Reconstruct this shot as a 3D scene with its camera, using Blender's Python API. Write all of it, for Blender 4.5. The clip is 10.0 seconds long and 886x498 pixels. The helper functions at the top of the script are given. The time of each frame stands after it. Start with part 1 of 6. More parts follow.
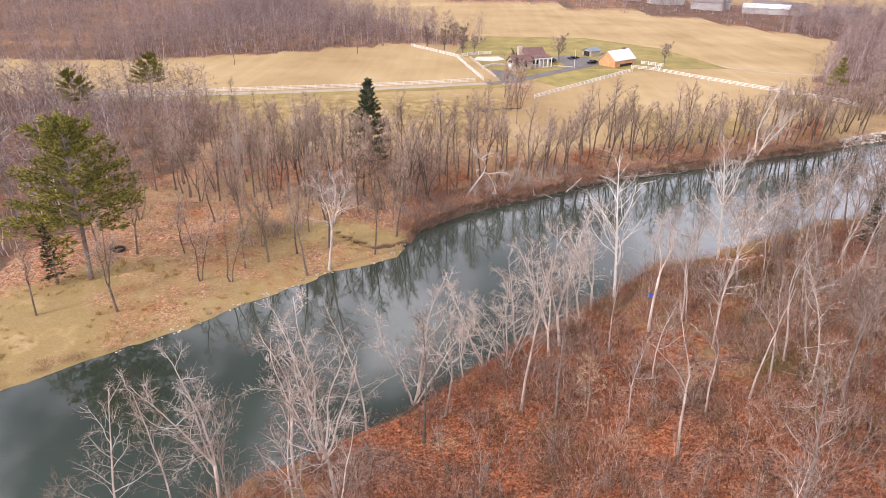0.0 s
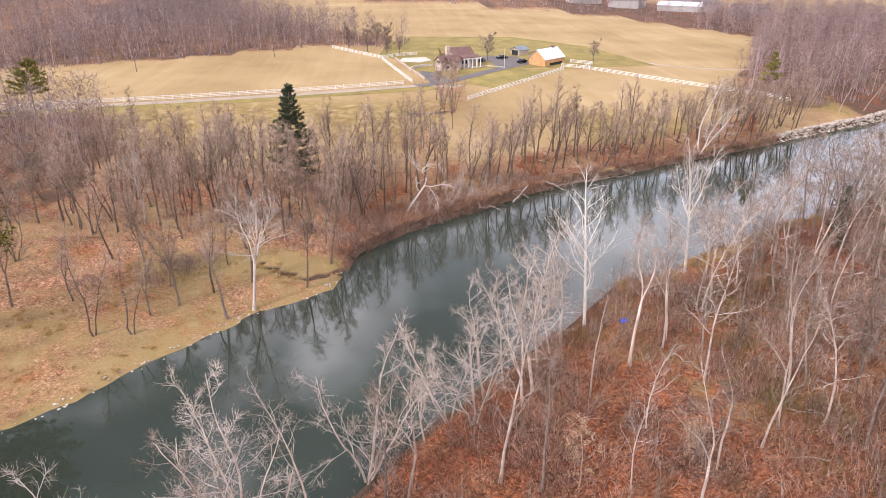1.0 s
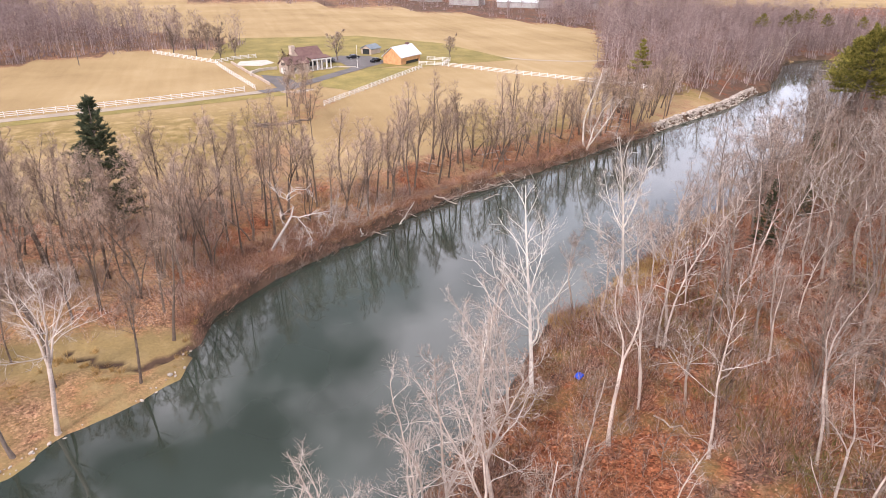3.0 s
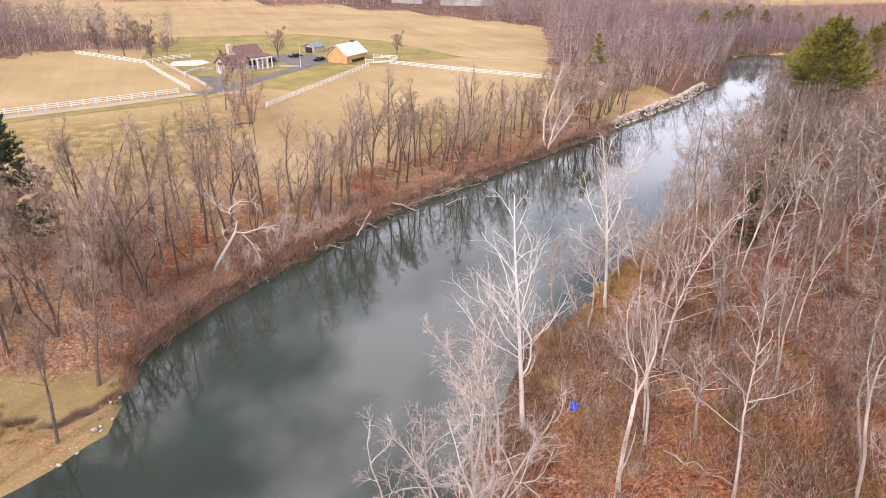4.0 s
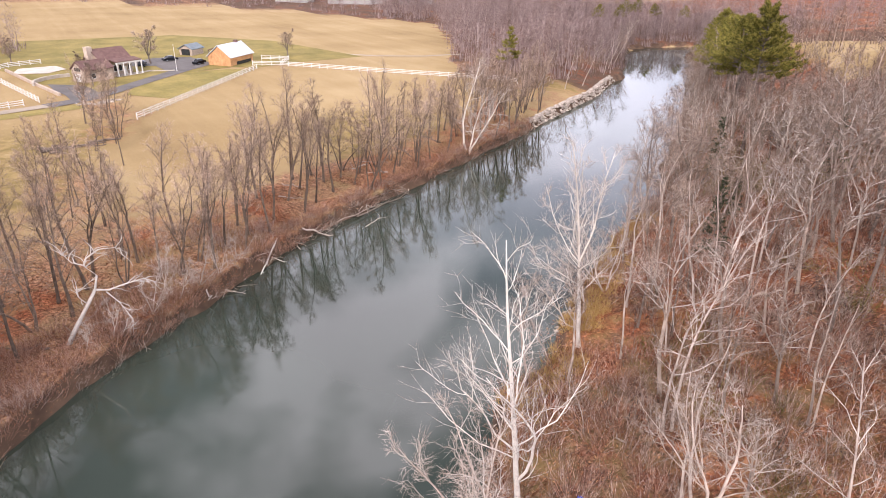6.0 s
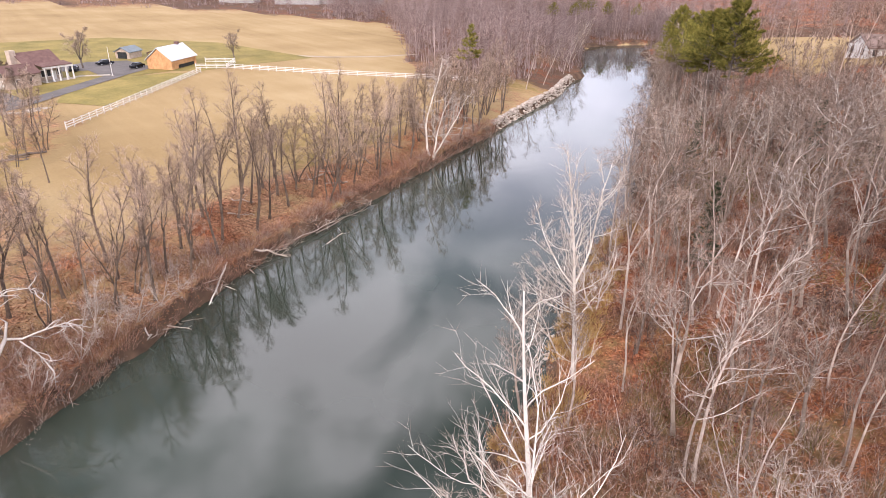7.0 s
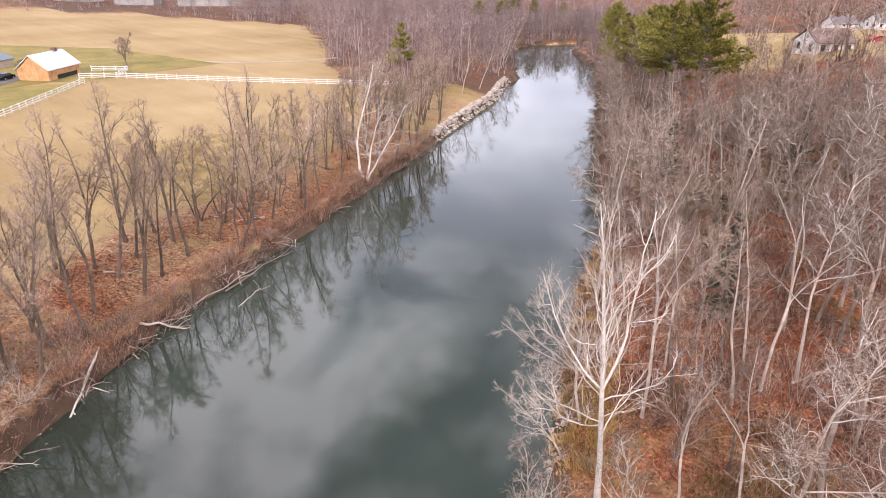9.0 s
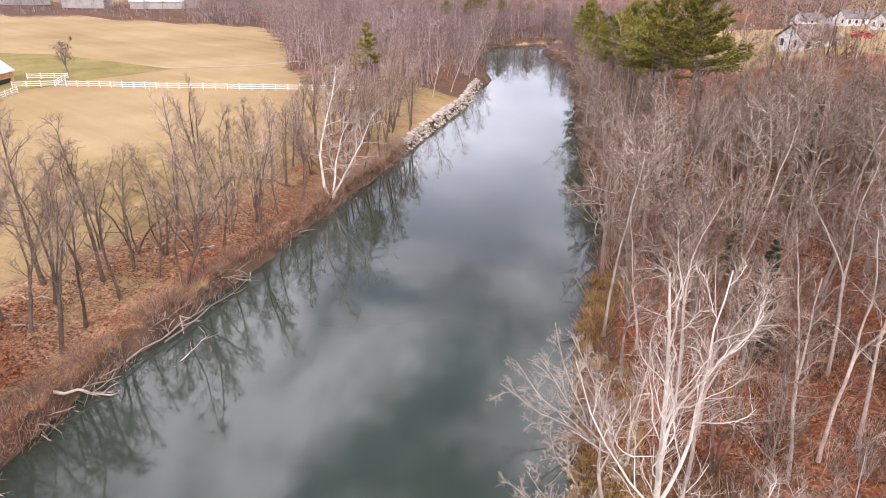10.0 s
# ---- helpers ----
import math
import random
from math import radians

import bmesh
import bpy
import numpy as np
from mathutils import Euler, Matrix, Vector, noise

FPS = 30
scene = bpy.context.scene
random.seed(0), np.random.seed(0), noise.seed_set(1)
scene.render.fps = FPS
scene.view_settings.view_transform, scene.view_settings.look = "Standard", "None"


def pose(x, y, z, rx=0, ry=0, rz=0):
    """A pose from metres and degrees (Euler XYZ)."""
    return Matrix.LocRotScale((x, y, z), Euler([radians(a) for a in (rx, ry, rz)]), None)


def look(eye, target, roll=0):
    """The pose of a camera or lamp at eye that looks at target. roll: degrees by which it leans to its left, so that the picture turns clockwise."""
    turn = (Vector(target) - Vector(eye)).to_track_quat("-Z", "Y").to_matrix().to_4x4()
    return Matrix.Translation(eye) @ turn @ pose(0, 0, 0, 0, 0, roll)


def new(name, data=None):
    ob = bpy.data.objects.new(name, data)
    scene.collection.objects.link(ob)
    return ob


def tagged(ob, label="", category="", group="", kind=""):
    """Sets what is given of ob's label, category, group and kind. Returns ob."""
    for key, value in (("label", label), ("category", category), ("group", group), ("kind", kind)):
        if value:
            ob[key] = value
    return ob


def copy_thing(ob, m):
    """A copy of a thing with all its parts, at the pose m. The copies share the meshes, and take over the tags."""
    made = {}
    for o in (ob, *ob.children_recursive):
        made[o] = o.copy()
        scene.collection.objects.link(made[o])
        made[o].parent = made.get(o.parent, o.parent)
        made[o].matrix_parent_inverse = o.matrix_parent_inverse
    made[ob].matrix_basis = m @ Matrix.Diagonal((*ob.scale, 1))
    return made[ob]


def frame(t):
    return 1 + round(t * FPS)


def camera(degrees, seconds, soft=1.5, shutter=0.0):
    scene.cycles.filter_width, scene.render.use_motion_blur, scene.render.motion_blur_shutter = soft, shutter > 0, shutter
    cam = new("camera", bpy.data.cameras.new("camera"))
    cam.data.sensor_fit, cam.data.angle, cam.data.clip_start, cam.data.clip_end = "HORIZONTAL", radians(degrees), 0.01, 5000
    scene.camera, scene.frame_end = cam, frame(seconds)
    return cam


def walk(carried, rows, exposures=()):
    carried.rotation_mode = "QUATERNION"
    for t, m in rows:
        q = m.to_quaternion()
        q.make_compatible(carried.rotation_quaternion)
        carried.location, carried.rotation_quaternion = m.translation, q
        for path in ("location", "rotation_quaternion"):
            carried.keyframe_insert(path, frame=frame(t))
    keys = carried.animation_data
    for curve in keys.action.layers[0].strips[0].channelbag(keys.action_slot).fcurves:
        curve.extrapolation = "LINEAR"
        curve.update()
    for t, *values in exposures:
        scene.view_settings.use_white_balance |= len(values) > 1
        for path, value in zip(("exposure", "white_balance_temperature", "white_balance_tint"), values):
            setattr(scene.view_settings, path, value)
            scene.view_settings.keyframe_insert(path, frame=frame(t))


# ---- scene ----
cam = camera(71.0, 10.0, 0.6)
PATH = [
    (0, (0.354, -7.953, 44.883), (0.314, -6.154, 44.01), 0.4),
    (0.5, (-0.72, -2.018, 43.935), (-0.648, -0.219, 43.064), 0.3),
    (1, (-1.576, 4.2, 42.92), (-1.391, 5.993, 42.052), 0.5),
    (1.5, (-2.061, 10.176, 41.898), (-1.772, 11.956, 41.034), 0.6),
    (2, (-2.324, 15.666, 40.727), (-1.923, 17.426, 39.866), 0.6),
    (2.5, (-2.205, 20.595, 39.596), (-1.681, 22.324, 38.738), 0.6),
    (4, (-1.147, 32.897, 36.678), (-0.37, 34.53, 35.824), 0.9),
    (4.5, (-0.432, 36.611, 35.894), (0.42, 38.207, 35.041), 1.0),
    (5, (0.419, 40.255, 35.12), (1.344, 41.811, 34.27), 1.0),
    (5.5, (1.516, 43.852, 34.406), (2.505, 45.369, 33.558), 1.0),
    (7, (5.612, 53.954, 32.667), (6.772, 55.348, 31.824), 1.0),
    (7.5, (7.48, 57.427, 32.13), (8.689, 58.781, 31.289), 0.9),
    (8, (9.627, 60.872, 31.625), (10.877, 62.188, 30.786), 1.0),
    (8.5, (12.166, 64.395, 31.071), (13.453, 65.677, 30.234), 1.0),
    (9, (14.878, 67.848, 30.544), (16.207, 69.088, 29.71), 1.0),
    (9.5, (17.96, 71.336, 29.939), (19.323, 72.541, 29.107), 0.9),
    (10, (21.229, 74.873, 29.368), (22.623, 76.043, 28.539), 0.7),
]
walk(cam, [(t, look(eye, target, roll)) for t, eye, target, roll in PATH],
     [(0, 0.33, 6650, 23.0), (10, 0.33, 6650, 23.0)])

# ---------------------------------------------------------------- light
world = bpy.data.worlds.new("sky")
scene.world = world
world.use_nodes = True
wn, wl = world.node_tree.nodes, world.node_tree.links
wn.clear()
w_out = wn.new("ShaderNodeOutputWorld")
w_bg = wn.new("ShaderNodeBackground")
w_sky = wn.new("ShaderNodeTexSky")
w_sky.sky_type, w_sky.sun_disc = "NISHITA", False
SUN_EL, SUN_AZ = 36.0, 232.0          # degrees; azimuth clockwise from +y
w_sky.sun_elevation, w_sky.sun_rotation = radians(SUN_EL), radians(SUN_AZ)
w_co = wn.new("ShaderNodeTexCoord")
w_map = wn.new("ShaderNodeMapping")
w_map.inputs["Scale"].default_value = (1.0, 1.0, 1.6)
w_noise = wn.new("ShaderNodeTexNoise")
w_noise.inputs["Scale"].default_value, w_noise.inputs["Detail"].default_value = 2.6, 6.0
w_noise.inputs["Distortion"].default_value = 0.6
w_ramp = wn.new("ShaderNodeValToRGB")
w_ramp.color_ramp.elements[0].position, w_ramp.color_ramp.elements[1].position = 0.30, 0.46
w_sk = wn.new("ShaderNodeVectorMath")
w_sk.operation = "SCALE"
w_sk.inputs["Scale"].default_value = 0.10
w_mix = wn.new("ShaderNodeMix")
w_mix.data_type = "RGBA"
w_cloud = wn.new("ShaderNodeMix")
w_cloud.data_type = "RGBA"
w_cloud.inputs["A"].default_value = (0.26, 0.295, 0.34, 1)
w_cloud.inputs["B"].default_value = (2.45, 2.52, 2.65, 1)
w_noise2 = wn.new("ShaderNodeTexNoise")
w_noise2.inputs["Scale"].default_value, w_noise2.inputs["Detail"].default_value = 3.4, 6.0
w_ramp2 = wn.new("ShaderNodeValToRGB")
w_ramp2.color_ramp.elements[0].position, w_ramp2.color_ramp.elements[1].position = 0.38, 0.57
wl.new(w_co.outputs["Generated"], w_map.inputs["Vector"])
for n_ in (w_noise, w_noise2):
    wl.new(w_map.outputs["Vector"], n_.inputs["Vector"])
wl.new(w_noise.outputs["Fac"], w_ramp.inputs["Fac"])
wl.new(w_noise2.outputs["Fac"], w_ramp2.inputs["Fac"])
wl.new(w_ramp2.outputs["Color"], w_cloud.inputs["Factor"])
wl.new(w_sky.outputs["Color"], w_sk.inputs[0])
wl.new(w_ramp.outputs["Color"], w_mix.inputs["Factor"])
wl.new(w_sk.outputs["Vector"], w_mix.inputs["A"])
wl.new(w_cloud.outputs["Result"], w_mix.inputs["B"])
# brighter haze low over the horizon
w_sep = wn.new("ShaderNodeSeparateXYZ")
wl.new(w_co.outputs["Generated"], w_sep.inputs["Vector"])
w_low = wn.new("ShaderNodeMapRange")
w_low.interpolation_type = "SMOOTHSTEP"
w_low.inputs["From Min"].default_value, w_low.inputs["From Max"].default_value = 0.22, 0.60
w_low.inputs["To Min"].default_value, w_low.inputs["To Max"].default_value = 0.62, 0.0
wl.new(w_sep.outputs["Z"], w_low.inputs["Value"])
w_haze = wn.new("ShaderNodeMix")
w_haze.data_type = "RGBA"
w_haze.inputs["B"].default_value = (2.35, 2.58, 3.0, 1)
wl.new(w_low.outputs["Result"], w_haze.inputs["Factor"])
wl.new(w_mix.outputs["Result"], w_haze.inputs["A"])
wl.new(w_haze.outputs["Result"], w_bg.inputs["Color"])
w_bg.inputs["Strength"].default_value = 0.75
wl.new(w_bg.outputs["Background"], w_out.inputs["Surface"])

sun = new("sun", bpy.data.lights.new("sun", "SUN"))
sun.data.energy, sun.data.angle, sun.data.color = 2.5, radians(8), (1.0, 0.94, 0.87)
_az, _el = radians(SUN_AZ), radians(SUN_EL)
_to = Vector((math.sin(_az) * math.cos(_el), math.cos(_az) * math.cos(_el), math.sin(_el)))
sun.matrix_world = look(_to * 300, (0, 0, 0))


# ---------------------------------------------------------------- materials
def material(name):
    m = bpy.data.materials.new(name)
    m.use_nodes = True
    b = m.node_tree.nodes["Principled BSDF"]
    return m, m.node_tree.nodes, m.node_tree.links, b


def noise_node(nodes, links, scale, detail=4.0, vector=None, rough=0.55):
    n = nodes.new("ShaderNodeTexNoise")
    n.inputs["Scale"].default_value, n.inputs["Detail"].default_value = scale, detail
    n.inputs["Roughness"].default_value = rough
    if vector is not None:
        links.new(vector, n.inputs["Vector"])
    return n


def ramp_node(nodes, links, fac, stops):
    r = nodes.new("ShaderNodeValToRGB")
    while len(r.color_ramp.elements) < len(stops):
        r.color_ramp.elements.new(0.5)
    for e, (p, c) in zip(r.color_ramp.elements, stops):
        e.position, e.color = p, (*c, 1)
    links.new(fac, r.inputs["Fac"])
    return r


def mix_node(nodes, links, fac, a, b, blend="MIX"):
    m = nodes.new("ShaderNodeMix")
    m.data_type, m.blend_type = "RGBA", blend
    for key, v in (("Factor", fac), ("A", a), ("B", b)):
        if isinstance(v, bpy.types.NodeSocket):
            links.new(v, m.inputs[key])
        elif key == "Factor":
            m.inputs[key].default_value = v
        else:
            m.inputs[key].default_value = (*v, 1)
    return m.outputs["Result"]


def bump_node(nodes, links, height, strength, dist, bsdf):
    b = nodes.new("ShaderNodeBump")
    b.inputs["Strength"].default_value, b.inputs["Distance"].default_value = strength, dist
    links.new(height, b.inputs["Height"])
    links.new(b.outputs["Normal"], bsdf.inputs["Normal"])


def surface(name, dark, light, scale=3.0, rough=0.85, fine=18.0, vary=0.25, bump=0.3, metallic=0.0, dist=0.02, detail_mix=0.35):
    """Two tones by noise at two scales, a shift per object, fine relief."""
    m, nodes, links, b = material(name)
    co = nodes.new("ShaderNodeTexCoord").outputs["Object"]
    big = noise_node(nodes, links, scale, 5, co)
    small = noise_node(nodes, links, fine, 4, co)
    f = mix_node(nodes, links, detail_mix, big.outputs["Color"], small.outputs["Color"])
    r = ramp_node(nodes, links, f, [(0.34, dark), (0.66, light)])
    info = nodes.new("ShaderNodeObjectInfo")
    hsv = nodes.new("ShaderNodeHueSaturation")
    mr = nodes.new("ShaderNodeMapRange")
    mr.inputs["To Min"].default_value, mr.inputs["To Max"].default_value = 1 - vary, 1 + vary
    links.new(info.outputs["Random"], mr.inputs["Value"])
    links.new(mr.outputs["Result"], hsv.inputs["Value"])
    links.new(r.outputs["Color"], hsv.inputs["Color"])
    links.new(hsv.outputs["Color"], b.inputs["Base Color"])
    b.inputs["Roughness"].default_value, b.inputs["Metallic"].default_value = rough, metallic
    b.inputs["Specular IOR Level"].default_value = 0.25
    if bump:
        bump_node(nodes, links, small.outputs["Fac"], bump, dist, b)
    return m


def island_mat(name, stops, rough=0.9, spread=0.12):
    """Each loose piece takes its own tone from the ramp, the whole object shifts a little too."""
    m, nodes, links, b = material(name)
    geo = nodes.new("ShaderNodeNewGeometry")
    info = nodes.new("ShaderNodeObjectInfo")
    r = ramp_node(nodes, links, geo.outputs["Random Per Island"], stops)
    big = noise_node(nodes, links, 0.09, 3, geo.outputs["Position"])
    hsv = nodes.new("ShaderNodeHueSaturation")
    mr = nodes.new("ShaderNodeMapRange")
    mr.inputs["To Min"].default_value, mr.inputs["To Max"].default_value = 1 - spread, 1 + spread
    links.new(info.outputs["Random"], mr.inputs["Value"])
    mul = nodes.new("ShaderNodeMath")
    mul.operation = "MULTIPLY_ADD"
    links.new(big.outputs["Fac"], mul.inputs[0])
    mul.inputs[1].default_value = 0.7
    mul.inputs[2].default_value = 0.65
    m2 = nodes.new("ShaderNodeMath")
    m2.operation = "MULTIPLY"
    links.new(mul.outputs[0], m2.inputs[0])
    links.new(mr.outputs["Result"], m2.inputs[1])
    links.new(m2.outputs[0], hsv.inputs["Value"])
    links.new(r.outputs["Color"], hsv.inputs["Color"])
    links.new(hsv.outputs["Color"], b.inputs["Base Color"])
    b.inputs["Roughness"].default_value = rough
    b.inputs["Specular IOR Level"].default_value = 0.15
    return m


def ground_material():
    m, nodes, links, b = material("ground_cover")
    geo = nodes.new("ShaderNodeNewGeometry")
    pos = geo.outputs["Position"]
    att = nodes.new("ShaderNodeAttribute")
    att.attribute_name = "cover"
    sep = nodes.new("ShaderNodeSeparateColor")
    links.new(att.outputs["Color"], sep.inputs["Color"])
    n_big = noise_node(nodes, links, 0.035, 5, pos)
    n_mid = noise_node(nodes, links, 0.35, 6, pos)
    n_fine = noise_node(nodes, links, 3.2, 5, pos, 0.7)
    stretch = nodes.new("ShaderNodeMapping")
    stretch.inputs["Rotation"].default_value = (0, 0, radians(-62))
    stretch.inputs["Scale"].default_value = (0.25, 0.012, 1)
    links.new(pos, stretch.inputs["Vector"])
    n_row = noise_node(nodes, links, 1.0, 4, stretch.outputs["Vector"])
    vor = nodes.new("ShaderNodeTexVoronoi")
    vor.inputs["Scale"].default_value = 5.5
    links.new(pos, vor.inputs["Vector"])
    # dry hay field
    f1 = mix_node(nodes, links, 0.32, n_big.outputs["Color"], n_row.outputs["Color"])
    field = ramp_node(nodes, links, f1, [(0.36, (0.298, 0.206, 0.100)), (0.5, (0.382, 0.272, 0.138)), (0.64, (0.460, 0.342, 0.190))]).outputs["Color"]
    tuft = ramp_node(nodes, links, n_fine.outputs["Fac"], [(0.3, (0.72, 0.72, 0.70)), (0.7, (1.12, 1.12, 1.12))]).outputs["Color"]
    field = mix_node(nodes, links, 0.6, field, tuft, "MULTIPLY")
    # olive grass
    grass = ramp_node(nodes, links, n_mid.outputs["Fac"], [(0.30, (0.190, 0.138, 0.050)), (0.44, (0.26, 0.188, 0.076)), (0.56, (0.335, 0.240, 0.108)), (0.70, (0.43, 0.315, 0.165))]).outputs["Color"]
    grass = mix_node(nodes, links, 0.7, grass, tuft, "MULTIPLY")
    # leaf litter
    n_patch = noise_node(nodes, links, 0.13, 5, pos, 0.6)
    n_grain = noise_node(nodes, links, 1.3, 5, pos, 0.65)
    l1 = mix_node(nodes, links, 0.5, n_grain.outputs["Color"], n_fine.outputs["Color"])
    leaf = ramp_node(nodes, links, l1, [(0.36, (0.050, 0.024, 0.016)), (0.45, (0.190, 0.067, 0.034)), (0.55, (0.345, 0.130, 0.066)), (0.66, (0.58, 0.32, 0.19))]).outputs["Color"]
    dry = ramp_node(nodes, links, l1, [(0.36, (0.085, 0.048, 0.033)), (0.45, (0.25, 0.140, 0.088)), (0.55, (0.42, 0.248, 0.150)), (0.66, (0.66, 0.47, 0.32))]).outputs["Color"]
    duff = ramp_node(nodes, links, l1, [(0.36, (0.055, 0.033, 0.025)), (0.5, (0.155, 0.088, 0.064)), (0.66, (0.36, 0.235, 0.18))]).outputs["Color"]
    shift = nodes.new("ShaderNodeMath")
    shift.operation = "MULTIPLY_ADD"
    links.new(att.outputs["Alpha"], shift.inputs[0])
    shift.inputs[1].default_value = 0.19
    links.new(n_patch.outputs["Fac"], shift.inputs[2])
    p_dry = ramp_node(nodes, links, shift.outputs[0], [(0.52, (0, 0, 0)), (0.70, (1, 1, 1))]).outputs["Color"]
    p_duff = ramp_node(nodes, links, shift.outputs[0], [(0.36, (1, 1, 1)), (0.49, (0, 0, 0))]).outputs["Color"]
    leaf = mix_node(nodes, links, p_dry, leaf, dry)
    leaf = mix_node(nodes, links, p_duff, leaf, duff)
    # single leaves: cells of their own tone
    leafy = nodes.new("ShaderNodeSeparateColor")
    links.new(vor.outputs["Color"], leafy.inputs["Color"])
    spot = ramp_node(nodes, links, leafy.outputs["Red"], [(0.1, (0.48, 0.44, 0.42)), (0.5, (0.95, 0.92, 0.9)), (0.9, (1.5, 1.42, 1.36))]).outputs["Color"]
    leaf = mix_node(nodes, links, 0.85, leaf, spot, "MULTIPLY")
    # dark soil: damp on the bank, also the darker floor of the woods
    dark_soil = ramp_node(nodes, links, n_mid.outputs["Fac"], [(0.35, (0.055, 0.036, 0.026)), (0.65, (0.15, 0.095, 0.065))]).outputs["Color"]

    def soft(channel):
        add = nodes.new("ShaderNodeMath")
        add.operation = "ADD"
        links.new(sep.outputs[channel], add.inputs[0])
        links.new(n_mid.outputs["Fac"], add.inputs[1])
        mr = nodes.new("ShaderNodeMapRange")
        mr.inputs["From Min"].default_value, mr.inputs["From Max"].default_value = 0.82, 1.18
        links.new(add.outputs[0], mr.inputs["Value"])
        return mr.outputs["Result"]

    c = mix_node(nodes, links, soft("Green"), field, grass)
    c = mix_node(nodes, links, soft("Red"), c, leaf)
    c = mix_node(nodes, links, soft("Blue"), c, dark_soil)
    links.new(c, b.inputs["Base Color"])
    b.inputs["Roughness"].default_value = 0.95
    b.inputs["Specular IOR Level"].default_value = 0.1
    bump_node(nodes, links, n_fine.outputs["Fac"], 0.5, 0.12, b)
    return m


def water_material():
    m, nodes, links, b = material("river_water")
    geo = nodes.new("ShaderNodeNewGeometry")
    pos = geo.outputs["Position"]
    big = noise_node(nodes, links, 0.03, 3, pos)
    c = ramp_node(nodes, links, big.outputs["Fac"], [(0.32, (0.022, 0.031, 0.022)), (0.68, (0.046, 0.064, 0.051))])
    links.new(c.outputs["Color"], b.inputs["Base Color"])
    b.inputs["Roughness"].default_value = 0.035
    b.inputs["IOR"].default_value = 1.5
    b.inputs["Specular IOR Level"].default_value = 0.88
    mp = nodes.new("ShaderNodeMapping")
    mp.inputs["Rotation"].default_value = (0, 0, radians(-35))
    mp.inputs["Scale"].default_value = (0.6, 1.3, 1)
    links.new(pos, mp.inputs["Vector"])
    swell = noise_node(nodes, links, 0.35, 2, mp.outputs["Vector"])
    ripple = noise_node(nodes, links, 2.2, 3, mp.outputs["Vector"])
    add = nodes.new("ShaderNodeMath")
    add.operation = "MULTIPLY_ADD"
    links.new(ripple.outputs["Fac"], add.inputs[0])
    add.inputs[1].default_value = 0.22
    links.new(swell.outputs["Fac"], add.inputs[2])
    bump_node(nodes, links, add.outputs[0], 0.11, 0.035, b)
    return m


M_GROUND, M_WATER = ground_material(), water_material()
M_BARK = surface("grey_bark", (0.085, 0.066, 0.055), (0.27, 0.218, 0.182), 1.6, 0.95, 14, 0.3, 0.6)
M_LIMB = surface("limb_bark", (0.15, 0.115, 0.094), (0.43, 0.35, 0.29), 1.2, 0.95, 10, 0.3, 0.4)
M_BANKBARK = surface("brown_grey_bark", (0.072, 0.052, 0.041), (0.255, 0.192, 0.148), 1.6, 0.95, 14, 0.3, 0.6)
M_WHITE = surface("white_bark", (0.50, 0.455, 0.40), (0.86, 0.82, 0.76), 0.9, 0.8, 7, 0.12, 0.3)
M_FLAKY = surface("flaking_bark", (0.27, 0.205, 0.17), (0.70, 0.60, 0.52), 0.8, 0.9, 6, 0.15, 0.5)
M_PALELIMB = surface("pale_limb_bark", (0.34, 0.29, 0.25), (0.80, 0.73, 0.66), 1.0, 0.9, 8, 0.2, 0.3)
M_PALEDEAD = surface("weathered_wood", (0.40, 0.35, 0.31), (0.74, 0.69, 0.64), 0.7, 0.9, 6, 0.1, 0.5)
M_SYC = surface("sycamore_bark", (0.34, 0.27, 0.22), (0.84, 0.80, 0.73), 0.55, 0.85, 5, 0.2, 0.3)
M_TWIG = island_mat("twigs", [(0.0, (0.060, 0.040, 0.030)), (0.5, (0.185, 0.128, 0.100)), (1.0, (0.62, 0.49, 0.41))], spread=0.25)
M_TWIGTAN = island_mat("tan_twigs", [(0.0, (0.19, 0.128, 0.095)), (0.5, (0.40, 0.295, 0.228)), (1.0, (0.68, 0.54, 0.44))], spread=0.25)
M_MAUVE = island_mat("young_stems", [(0.0, (0.11, 0.064, 0.052)), (0.5, (0.28, 0.18, 0.15)), (1.0, (0.58, 0.44, 0.37))], spread=0.25)
M_OLIVE = island_mat("olive_brush", [(0.0, (0.095, 0.058, 0.032)), (0.5, (0.21, 0.135, 0.075)), (1.0, (0.37, 0.26, 0.155))])
M_TWIGW = island_mat("pale_twigs", [(0.0, (0.20, 0.155, 0.13)), (0.5, (0.43, 0.355, 0.305)), (1.0, (0.72, 0.64, 0.57))])
M_BRUSH = island_mat("brush_stems", [(0.0, (0.095, 0.038, 0.026)), (0.5, (0.31, 0.145, 0.098)), (1.0, (0.64, 0.41, 0.30))])
M_BRUSH2 = island_mat("pale_brush_stems", [(0.0, (0.11, 0.068, 0.054)), (0.5, (0.33, 0.222, 0.18)), (1.0, (0.72, 0.57, 0.49))])
M_BRUSH3 = island_mat("mauve_brush_stems", [(0.0, (0.11, 0.066, 0.054)), (0.5, (0.37, 0.25, 0.208)), (1.0, (0.78, 0.63, 0.55))])
M_SHORE = island_mat("shore_brush_stems", [(0.0, (0.15, 0.070, 0.050)), (0.5, (0.42, 0.225, 0.160)), (1.0, (0.74, 0.51, 0.40))])
M_BEECH = island_mat("withered_beech_leaves", [(0.0, (0.34, 0.19, 0.10)), (0.5, (0.56, 0.36, 0.22)), (1.0, (0.74, 0.54, 0.37))])
